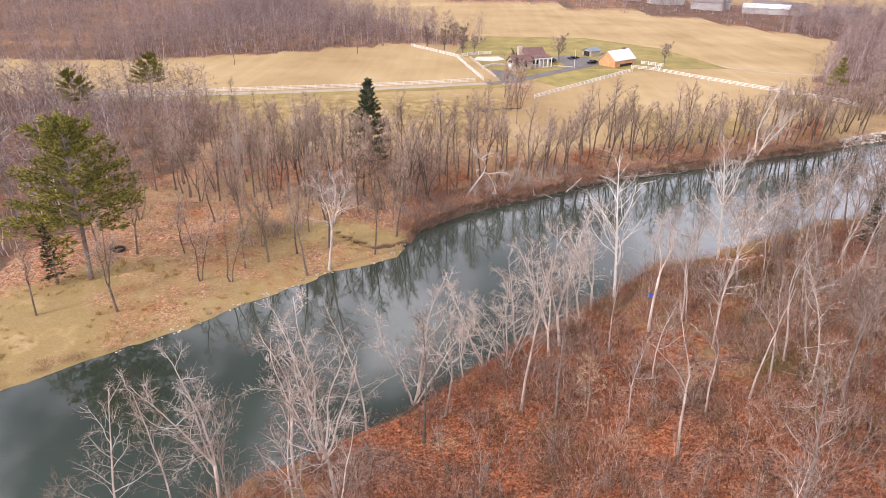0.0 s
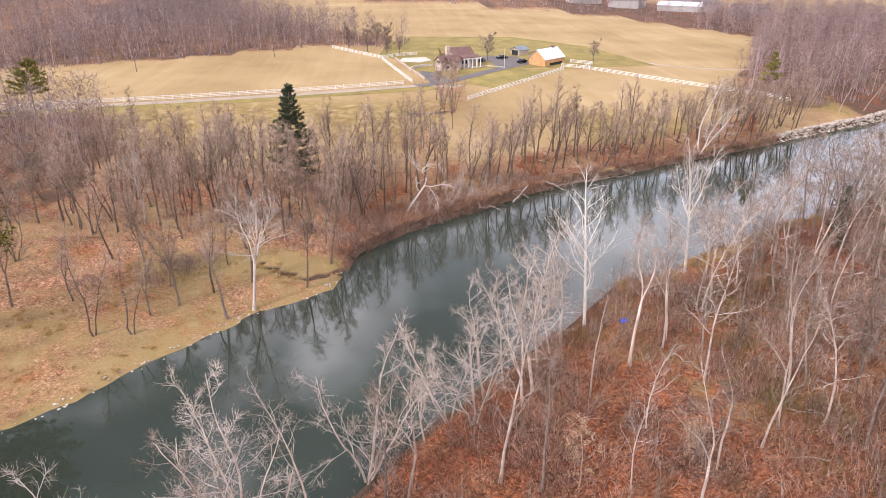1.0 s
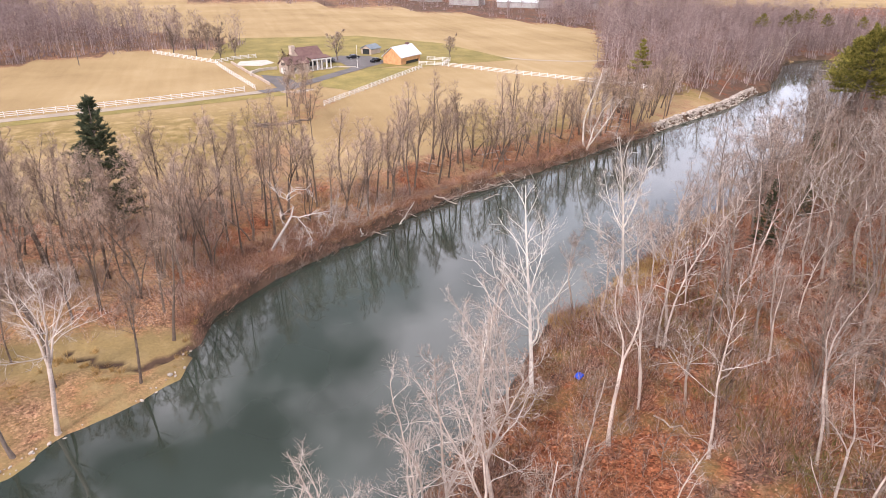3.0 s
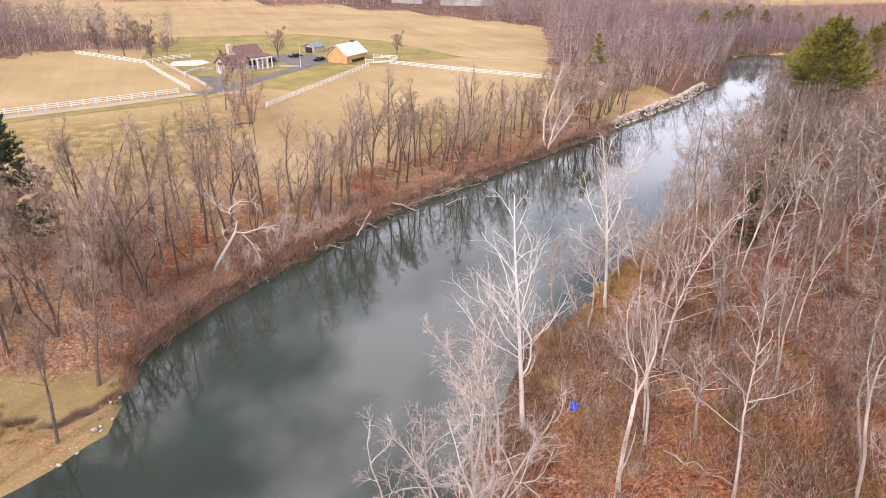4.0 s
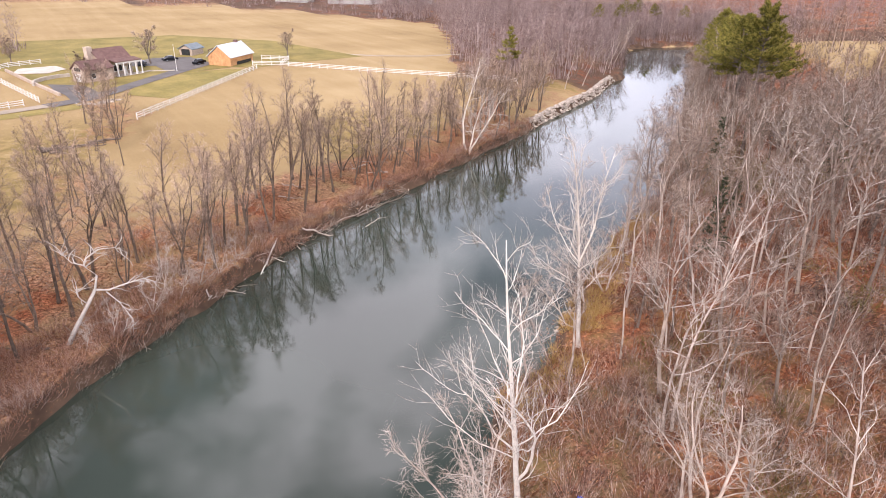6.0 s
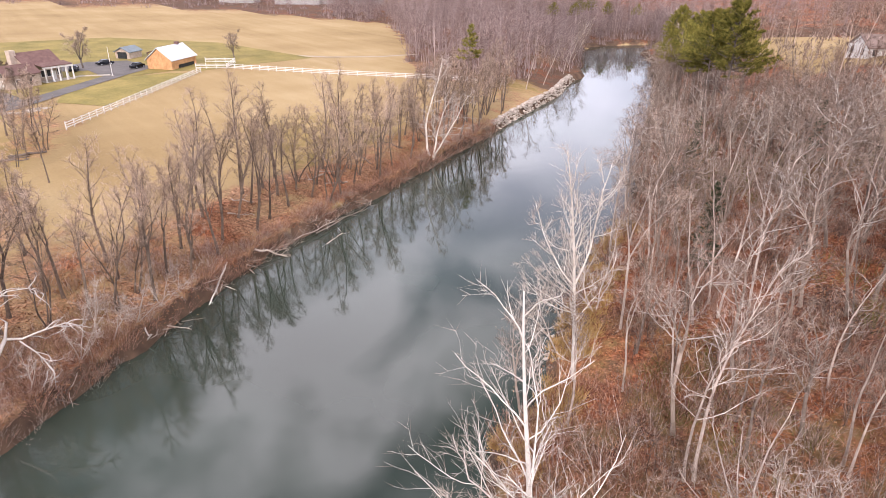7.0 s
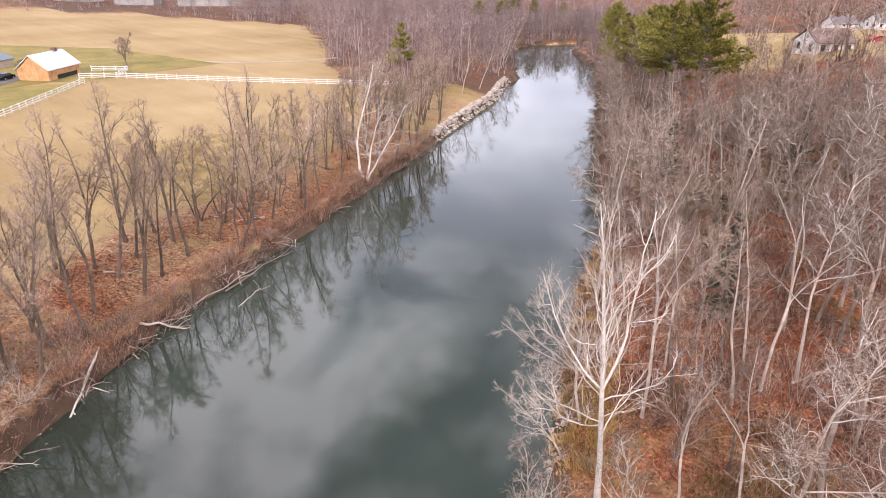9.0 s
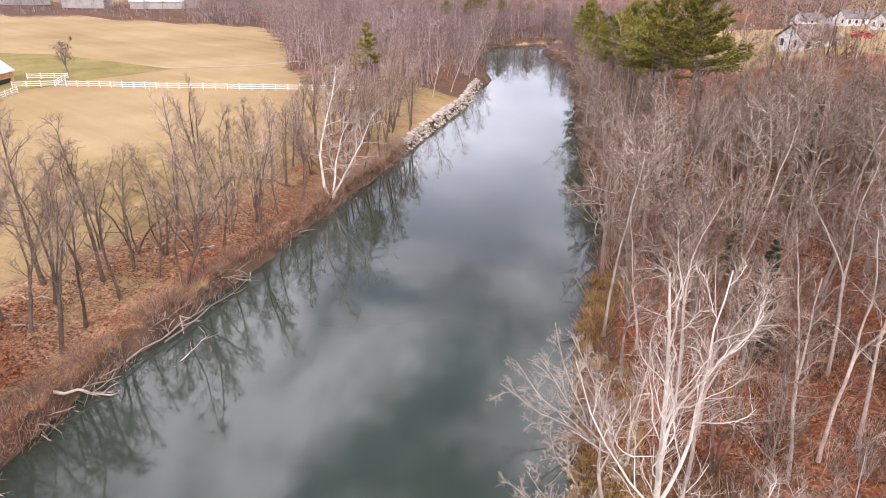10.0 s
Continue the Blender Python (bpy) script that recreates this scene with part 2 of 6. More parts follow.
M_LEAFY = island_mat("dead_leaves", [(0.0, (0.13, 0.048, 0.026)), (0.5, (0.34, 0.142, 0.070)), (1.0, (0.60, 0.36, 0.20))])
M_STRAW = island_mat("straw_grass", [(0.0, (0.34, 0.21, 0.07)), (0.5, (0.52, 0.33, 0.12)), (1.0, (0.70, 0.50, 0.24))])
M_GREENB = island_mat("green_brush", [(0.0, (0.09, 0.085, 0.025)), (0.5, (0.17, 0.155, 0.045)), (1.0, (0.28, 0.24, 0.08))])
M_PINE = island_mat("pine_needles", [(0.0, (0.060, 0.062, 0.016)), (0.5, (0.180, 0.168, 0.036)), (1.0, (0.40, 0.345, 0.085))])
M_SPRUCE = island_mat("spruce_needles", [(0.0, (0.030, 0.042, 0.026)), (0.5, (0.058, 0.074, 0.042)), (1.0, (0.12, 0.13, 0.07))])
M_WOODS = island_mat("far_twigs", [(0.0, (0.15, 0.102, 0.098)), (0.5, (0.285, 0.212, 0.20)), (1.0, (0.46, 0.37, 0.345))])
M_STONE = surface("river_stone", (0.30, 0.25, 0.21), (0.66, 0.59, 0.52), 1.3, 0.9, 9, 0.25, 0.5)
M_WALLSTONE = surface("house_stone", (0.32, 0.25, 0.20), (0.62, 0.52, 0.43), 1.6, 0.95, 5, 0.1, 0.7)
M_ROOF = surface("brown_shingles", (0.11, 0.06, 0.055), (0.21, 0.13, 0.115), 1.2, 0.9, 12, 0.1, 0.5)
M_TIN = surface("tin_roof", (0.52, 0.56, 0.60), (0.80, 0.83, 0.85), 0.6, 0.38, 8, 0.05, 0.1, 0.35)
M_TINDARK = surface("grey_tin_roof", (0.13, 0.16, 0.18), (0.26, 0.31, 0.34), 0.6, 0.5, 8, 0.05, 0.1, 0.2)
M_BARN = surface("barn_boards", (0.44, 0.225, 0.10), (0.72, 0.435, 0.225), 1.1, 0.8, 10, 0.10, 0.3)
M_PAINT = surface("white_paint", (0.68, 0.66, 0.63), (0.84, 0.83, 0.81), 0.8, 0.6, 9, 0.04, 0.1)
M_GLASS = surface("window_glass", (0.02, 0.022, 0.025), (0.05, 0.055, 0.06), 2, 0.08, 9, 0.1, 0.0)
M_ASPHALT = surface("asphalt", (0.10, 0.092, 0.09), (0.185, 0.17, 0.162), 0.25, 0.9, 3, 0.05, 0.3)
M_GRAVEL = surface("lane_gravel", (0.30, 0.245, 0.19), (0.47, 0.39, 0.31), 0.3, 0.95, 4, 0.05, 0.4)
M_PAVE = surface("pale_paving", (0.42, 0.375, 0.32), (0.64, 0.58, 0.51), 0.5, 0.9, 4, 0.05, 0.3)
M_LAWN = surface("lawn_grass", (0.14, 0.125, 0.035), (0.36, 0.27, 0.09), 0.12, 0.95, 1.4, 0.08, 0.5, dist=0.1, detail_mix=0.3)
M_CARPAINT = surface("dark_car_paint", (0.012, 0.013, 0.017), (0.022, 0.024, 0.03), 1, 0.25, 9, 0.4, 0.0)
M_RUBBER = surface("rubber", (0.012, 0.012, 0.012), (0.03, 0.03, 0.03), 2, 0.85, 12, 0.1, 0.2)
M_TARP = surface("blue_tarp", (0.015, 0.06, 0.50), (0.05, 0.16, 0.85), 1.5, 0.5, 7, 0.05, 0.4)
M_SIDING = surface("pale_siding", (0.28, 0.27, 0.26), (0.50, 0.48, 0.46), 0.5, 0.7, 5, 0.1, 0.1)
M_BROWNROOF = surface("brown_shingles", (0.12, 0.085, 0.075), (0.26, 0.19, 0.165), 0.8, 0.9, 8, 0.2, 0.3)
M_REDPAINT = surface("red_car_paint", (0.40, 0.02, 0.025), (0.55, 0.04, 0.04), 1.0, 0.35, 8, 0.05, 0.05)
M_GREYROOF = surface("grey_shingles", (0.11, 0.095, 0.095), (0.24, 0.21, 0.21), 0.8, 0.9, 8, 0.2, 0.3)

# ---------------------------------------------------------------- shape of the land
LEFT_BANK = [(-160, -40), (-100, 2), (-62, 36), (-39.8, 55.3), (-34.6, 59.3), (-30.4, 64), (-24.8, 69.1), (-21.6, 72.6), (-18, 75.9),
             (-12.6, 78.2), (-9.1, 81.6), (-7.5, 86.6), (-5.4, 92.2), (1.9, 99.2), (7.7, 103.3), (15.9, 108.3), (25.8, 115.3),
             (34.8, 120.2), (47.5, 125.6), (64, 132.4), (72, 136), (91, 143.8), (100, 148.4), (125, 159.8), (136, 164),
             (149, 172.4), (160, 178), (168, 180.8), (175, 187.5), (186, 196), (204, 211), (214, 221), (228, 227), (246, 226), (270, 216), (310, 196), (420, 160)]
RIGHT_BANK = [(-130, -75), (-60, -8), (-30, 24), (-18, 35.1), (-5, 44), (5, 55), (8, 58), (15, 64), (18.5, 67), (23, 71), (27, 75.4),
              (32, 79.4), (36, 79.9), (40, 81.5), (42.6, 84), (50, 88.2), (55, 90.6), (68, 97.3), (86, 104.3), (92, 108.6),
              (97, 113), (120.6, 127), (157, 148.6), (198, 174), (214, 187), (224, 198), (236, 207), (250, 206), (270, 196), (305, 178), (420, 138)]


def segments(line):
    a = np.array(line, float)
    return a[:-1], a[1:]


def line_distance(x, y, line):
    """Distance to a line and the nearest point on it, for arrays."""
    best, bx, by = np.full(x.shape, 1e9), np.zeros(x.shape), np.zeros(x.shape)
    for p, q in zip(*segments(line)):
        d = q - p
        s = np.clip(((x - p[0]) * d[0] + (y - p[1]) * d[1]) / (d @ d), 0, 1)
        nx, ny = p[0] + s * d[0], p[1] + s * d[1]
        e = np.hypot(x - nx, y - ny)
        k = e < best
        best[k], bx[k], by[k] = e[k], nx[k], ny[k]
    return best, bx, by


def inside(x, y, poly):
    """Whether points lie in a polygon, for arrays."""
    r = np.zeros(x.shape, bool)
    n = len(poly)
    for i in range(n):
        (x0, y0), (x1, y1) = poly[i], poly[(i + 1) % n]
        if y0 == y1:
            continue
        c = (y0 > y) != (y1 > y)
        r ^= c & (x < (x1 - x0) * (y - y0) / (y1 - y0) + x0)
    return r


def lattice(ix, iy, seed):
    h = np.sin(ix * 127.1 + iy * 311.7 + seed * 74.7) * 43758.5453
    return h - np.floor(h)


def value_noise(x, y, size, seed=0):
    """Smooth noise from 0 to 1 with features of that size."""
    u, v = x / size, y / size
    iu, iv = np.floor(u), np.floor(v)
    fu, fv = u - iu, v - iv
    fu, fv = fu * fu * (3 - 2 * fu), fv * fv * (3 - 2 * fv)
    a, b = lattice(iu, iv, seed), lattice(iu + 1, iv, seed)
    c, d = lattice(iu, iv + 1, seed), lattice(iu + 1, iv + 1, seed)
    return (a * (1 - fu) + b * fu) * (1 - fv) + (c * (1 - fu) + d * fu) * fv


def smooth(v):
    v = np.clip(v, 0, 1)
    return v * v * (3 - 2 * v)


RIVER = LEFT_BANK + RIGHT_BANK[::-1]


def river_field(x, y):
    """Which bank (1 right, 0 left), distance from the water's edge (minus: in the river), nearest point of the edge."""
    dl, lx, ly = line_distance(x, y, LEFT_BANK)
    dr, rx, ry = line_distance(x, y, RIGHT_BANK)
    right = dr < dl
    d = np.minimum(dl, dr)
    wet = inside(x, y, RIVER)
    return right, np.where(wet, -d, d), np.where(right, rx, lx), np.where(right, ry, ly)


CREEK = [(-7.2, 86.4), (-9, 85.6), (-10.6, 84.5), (-12.3, 83.8), (-14.4, 84.1), (-17, 85.2), (-19.8, 86.8)]


def land(x, y):
    """Height of the ground."""
    x, y = np.asarray(x, float), np.asarray(y, float)
    right, d, _, _ = river_field(x, y)
    d = d + (value_noise(x, y, 3.0, 5) - 0.5) * 1.1 * (d > -3)
    e = np.maximum(d, 0)
    high = 1.6 * smooth(e / 1.25) + 1.0 * smooth((e - 2) / 9) + 1.4 * smooth((e - 9) / 16)
    low = 0.5 * smooth(e / 1.8) + 1.0 * smooth((e - 1) / 10) + 2.2 * smooth((e - 8) / 28)
    k = smooth((-x - 3) / 8) * smooth((95 - y) / 8)
    lf = high * (1 - k) + low * k
    lf = lf + 0.012 * np.maximum(0, y - 235) * smooth((200 - x) / 80)
    rt = 1.1 * smooth(e / 2.2) + 1.4 * smooth((e - 1) / 8) + 5.5 * smooth((e - 7) / 40) + 3.0 * smooth((e - 40) / 120) + 7.6 * smooth((e - 18) / 34) * smooth((x - 108) / 40) * (1 - 0.75 * smooth((x - 186) / 44))
    z = np.where(right, rt, lf)
    bumps = (value_noise(x, y, 5, 1) - 0.5) * 0.35 + (value_noise(x, y, 17, 2) - 0.5) * 0.6
    z = z + bumps * smooth(e / 6) * np.where(right, 1.0, smooth((180 - y) / 16))
    dc, _, _ = line_distance(x, y, CREEK)
    z = np.where(right, z, z - 0.55 * smooth((0.9 - dc) / 0.8))
    bed = -0.12 - np.minimum(2.2, -d * 0.4)
    return np.where(d < 0, bed, z + 0.02)


def ground_at(x, y):
    return float(land(np.array([x]), np.array([y]))[0])


FIELD_EDGE = [(-75, 150), (-55, 138), (-30, 121), (-16, 118), (2, 121.5), (20, 127), (34, 133.5), (48, 138.5), (60, 142), (73, 147), (90, 157),
              (102, 168), (110, 184)]
WOOD_WEST = [(-200, 36), (-66, 66), (-60, 95), (-56, 122), (-62, 150), (-75, 172), (-110, 182), (-200, 190)]
WOOD_HILL = [(-420, 225), (-133, 240), (-81, 258), (-47, 276), (-24, 293), (6, 286), (13, 306), (-20, 342), (-60, 400), (-110, 500), (-160, 640), (-420, 700)]
WOOD_EAST = [(108, 184), (127, 221), (141, 236), (179, 301), (187, 316), (170, 365), (260, 470), (430, 470), (430, 215), (310, 200), (270, 220), (246, 230), (228, 231),
             (213, 225), (203, 214), (186, 199), (175, 191), (152, 177), (132, 176), (118, 172)]
WOOD_FAR = [(-70, 560), (60, 486), (151, 400), (175, 370), (300, 480), (230, 560), (150, 640), (-60, 690)]
LEFT_STRIP = LEFT_BANK[2:22] + FIELD_EDGE[::-1] + [(-75, 100)]


def build_ground():
    def axis(lo, hi, step, far):
        a = list(np.arange(lo, hi + 0.01, step))
        s, v = step, hi
        while v < far:
            s *= 1.2
            v += s
            a.append(v)
        s, v = step, lo
        while v > -far:
            s *= 1.2
            v -= s
            a.insert(0, v)
        return np.array(a)
    xs, ys = axis(-62, 226, 1.15, 2600), axis(26, 216, 1.15, 2600)
    gx, gy = np.meshgrid(xs, ys)
    x, y = gx.ravel(), gy.ravel()
    z = land(x, y)
    nx, ny = len(xs), len(ys)
    i = (np.arange(ny - 1)[:, None] * nx + np.arange(nx - 1)[None, :]).ravel()
    quads = np.stack([i, i + 1, i + nx + 1, i + nx], 1)
    me = bpy.data.meshes.new("ground")
    me.vertices.add(len(x))
    me.vertices.foreach_set("co", np.stack([x, y, z], 1).ravel())
    me.loops.add(quads.size)
    me.loops.foreach_set("vertex_index", quads.ravel())
    me.polygons.add(len(quads))
    me.polygons.foreach_set("loop_start", np.arange(0, quads.size, 4))
    me.update(calc_edges=True)
    me.polygons.foreach_set("use_smooth", np.ones(len(quads), bool))
    # what covers it: red leaf litter, green grass, blue dark soil (bare and damp on the bank)
    right, d, _, _ = river_field(x, y)
    wob = (value_noise(x, y, 9, 7) - 0.5) * 8
    strip = inside(x + wob * 0.6, y + wob * 0.6, LEFT_STRIP)
    spit = smooth((-x - 4) / 6) * smooth((92 - y) / 6)
    litter = np.zeros(x.shape)
    litter[strip] = 0.85
    litter = np.where(strip & ~right, 0.88 - 0.40 * value_noise(x, y, 10, 8), litter)
    litter = np.where(strip, litter * (1 - 0.82 * spit * smooth((24 - d) / 10) * (0.40 + 0.72 * smooth((value_noise(x, y, 13, 3) - 0.3) * 2.5))), litter)
    for wood in (WOOD_WEST, WOOD_HILL, WOOD_EAST, WOOD_FAR):
        litter = np.where(inside(x + wob, y + wob, wood), 0.8, litter)
    litter = np.where((x > 330) & (y > -100) & (y < 420), 0.8, litter)
    litter = np.where(right, 0.95 - 0.35 * smooth((value_noise(x, y, 16, 4) - 0.55) * 4), litter)
    grass = np.where(strip | right, 0.75, 0.12 + 0.75 * smooth((value_noise(x, y, 30, 9) - 0.34) * 3) * smooth((205 - y) / 40))
    litter = np.where(~right & (x > 104) & (d > 0) & (d < 24), 0.26 + 0.3 * value_noise(x, y, 12, 33) + 0.5 * smooth((x - 128) / 16), litter)
    lawn = smooth((x - 158) / 8) * smooth((d - 26) / 10) * right
    litter = litter * (1 - 0.75 * lawn)
    grass = np.where(strip & ~right, 0.18, grass)
    grass = np.where(~right & (d < 45) & (y < 94) & (x < -4), 0.62, grass)
    dc, _, _ = line_distance(x, y, CREEK)
    dark_soil = 1.0 * smooth((1.7 - np.abs(d)) / 1.0) * (1 - 0.75 * spit)
    grass = grass * (1 - 0.6 * lawn)
    dark_soil = np.maximum(dark_soil, 0.9 * smooth((1.0 - dc) / 0.7) * ~right)
    dark_soil = np.where(right & (x > 58), np.maximum(dark_soil, 0.85 * smooth((4.2 - np.abs(d)) / 2.2)), dark_soil)
    dark_soil = np.where(~right & (x > 134) & (d > 0) & (d < 26), np.maximum(dark_soil, 0.62), dark_soil)
    # mixes the woodland floor darker
    for wood in (WOOD_WEST, WOOD_HILL, WOOD_EAST, WOOD_FAR):
        dark_soil = np.where(inside(x + wob, y + wob, wood), 0.45 + 0.25 * value_noise(x, y, 8, 35), dark_soil)
    margin, _, _ = line_distance(x, y, FIELD_EDGE)
    litter = np.where(~strip & ~right & (x > -60) & (x < 108), np.maximum(litter, 0.5 * smooth((8 - margin) / 8)), litter)
    ditch, _, _ = line_distance(x, y, [(20, 200), (22, 184), (12, 164), (6, 140), (4, 122)])
    litter = np.maximum(litter, 0.48 * smooth((9 - ditch) / 7) * (value_noise(x, y, 7, 31) > 0.35))
    litter = np.maximum(litter, 0.55 * smooth((x + 30) / 20) * smooth((22 - x) / 8) * smooth((y - 115) / 6) * smooth((146 - y) / 22))
    att = me.color_attributes.new("cover", "FLOAT_COLOR", "POINT")
    dryness = np.where(right, -0.2, np.where(x > 128, -0.4, 1.0))
    col = np.stack([litter, grass, dark_soil, dryness], 1).astype(np.float32)
    att.data.foreach_set("color", col.ravel())
    me.materials.append(M_GROUND)
    return tagged(new("ground", me), "hay field, grassy flats and wooded banks under brown leaf litter", "ground", kind="structure")


build_ground()


def add_mesh(name, verts, faces, mat, parent=None, label="", smooth_on=False, kind="", category=""):
    me = bpy.data.meshes.new(name)
    me.from_pydata([tuple(v) for v in verts], [], faces)
    me.materials.append(mat)
    if smooth_on:
        me.polygons.foreach_set("use_smooth", np.ones(len(me.polygons), bool))
    me.update()
    ob = new(name, me)
    if parent is not None:
        ob.parent = parent
    return tagged(ob, label, category, kind=kind)


def fast_mesh(name, verts, tris, mat):
    """A large mesh of triangles out of arrays."""
    me = bpy.data.meshes.new(name)
    me.vertices.add(len(verts))
    me.vertices.foreach_set("co", np.asarray(verts, np.float32).ravel())
    me.loops.add(tris.size)
    me.loops.foreach_set("vertex_index", tris.ravel().astype(np.int32))
    me.polygons.add(len(tris))
    me.polygons.foreach_set("loop_start", np.arange(0, tris.size, 3))
    me.update(calc_edges=True)
    me.materials.append(mat)
    return me


def thing(name, label, category, at=(0, 0, 0), turn=0.0, group=""):
    ob = new(name)
    ob.empty_display_size = 0.2
    ob.matrix_basis = pose(*at, 0, 0, turn)
    return tagged(ob, label, category, group)


# the river
_w = [(-170, -90), (440, -90), (440, 240), (-170, 240)]
add_mesh("water", [(x, y, 0.0) for x, y in _w], [(0, 1, 2, 3)], M_WATER, None, "calm grey-green river reflecting trees and cloudy sky", kind="structure", category="river")

# ---------------------------------------------------------------- trees
def unit(v):
    v = np.asarray(v, float)
    return v / (math.sqrt(float(v.dot(v))) + 1e-9)


def cross(a, b):
    return np.array([a[1] * b[2] - a[2] * b[1], a[2] * b[0] - a[0] * b[2], a[0] * b[1] - a[1] * b[0]])


class Pile:
    """Vertices and faces that grow."""
    def __init__(self):
        self.v, self.f = [], []

    def tube(self, pts, rads, n):
        base = len(self.v)
        ref = unit(np.asarray(pts[-1]) - np.asarray(pts[0]))
        a = unit(cross(ref, (0.31, 0.83, 0.17) if abs(ref[2]) > 0.6 else (0, 0, 1)))
        b = cross(ref, a)
        for p, r in zip(pts, rads):
            for k in range(n):
                w = 2 * math.pi * k / n
                self.v.append(tuple(p + (a * math.cos(w) + b * math.sin(w)) * r))
        for i in range(len(pts) - 1):
            for k in range(n):
                k2 = (k + 1) % n
                self.f.append((base + i * n + k, base + i * n + k2, base + (i + 1) * n + k2, base + (i + 1) * n + k))
        self.f.append(tuple(base + (len(pts) - 1) * n + k for k in range(n)))

    def spike(self, p, d, length, r):
        """A slim three-sided cone."""
        px, py, pz = (float(c) for c in p)
        dx, dy, dz = (float(c) for c in d)
        n = 1 / (math.sqrt(dx * dx + dy * dy + dz * dz) + 1e-9)
        dx, dy, dz = dx * n, dy * n, dz * n
        ax, ay, az = dy * 0.81 - dz * 0.5, dz * 0.3 - dx * 0.81, dx * 0.5 - dy * 0.3
        n = r / (math.sqrt(ax * ax + ay * ay + az * az) + 1e-9)
        ax, ay, az = ax * n, ay * n, az * n
        bx, by, bz = dy * az - dz * ay, dz * ax - dx * az, dx * ay - dy * ax
        i = len(self.v)
        self.v += [(px + ax, py + ay, pz + az), (px - 0.5 * ax + 0.87 * bx, py - 0.5 * ay + 0.87 * by, pz - 0.5 * az + 0.87 * bz),
                   (px - 0.5 * ax - 0.87 * bx, py - 0.5 * ay - 0.87 * by, pz - 0.5 * az - 0.87 * bz), (px + dx * length, py + dy * length, pz + dz * length)]
        self.f += [(i, i + 1, i + 3), (i + 1, i + 2, i + 3), (i + 2, i, i + 3)]


    def sliver(self, p, d, length, r):
        """A twig: two long faces that meet at an angle and run to a point."""
        self.spike(p, d, length, r)
        self.f.pop()


def wander(rng, p, d, length, segs, wob, up):
    pts = [np.array(p, float)]
    d = unit(np.array(d, float))
    for _ in range(segs):
        d = unit(d + np.array([rng.gauss(0, wob), rng.gauss(0, wob), rng.gauss(0, wob) * 0.6 + up]))
        pts.append(pts[-1] + d * length / segs)
    return pts


def along(pts, t):
    u = t * (len(pts) - 1)
    i = min(int(u), len(pts) - 2)
    return pts[i] + (pts[i + 1] - pts[i]) * (u - i), unit(pts[i + 1] - pts[i])


def sideways(rng, d, angle, az=None):
    """A way that stands off d by an angle."""
    a = unit(cross(d, (0.2, 0.3, 0.93) if abs(d[2]) < 0.9 else (1, 0.1, 0)))
    b = cross(d, a)
    az = rng.uniform(0, 2 * math.pi) if az is None else az
    return d * math.cos(angle) + (a * math.cos(az) + b * math.sin(az)) * math.sin(angle)


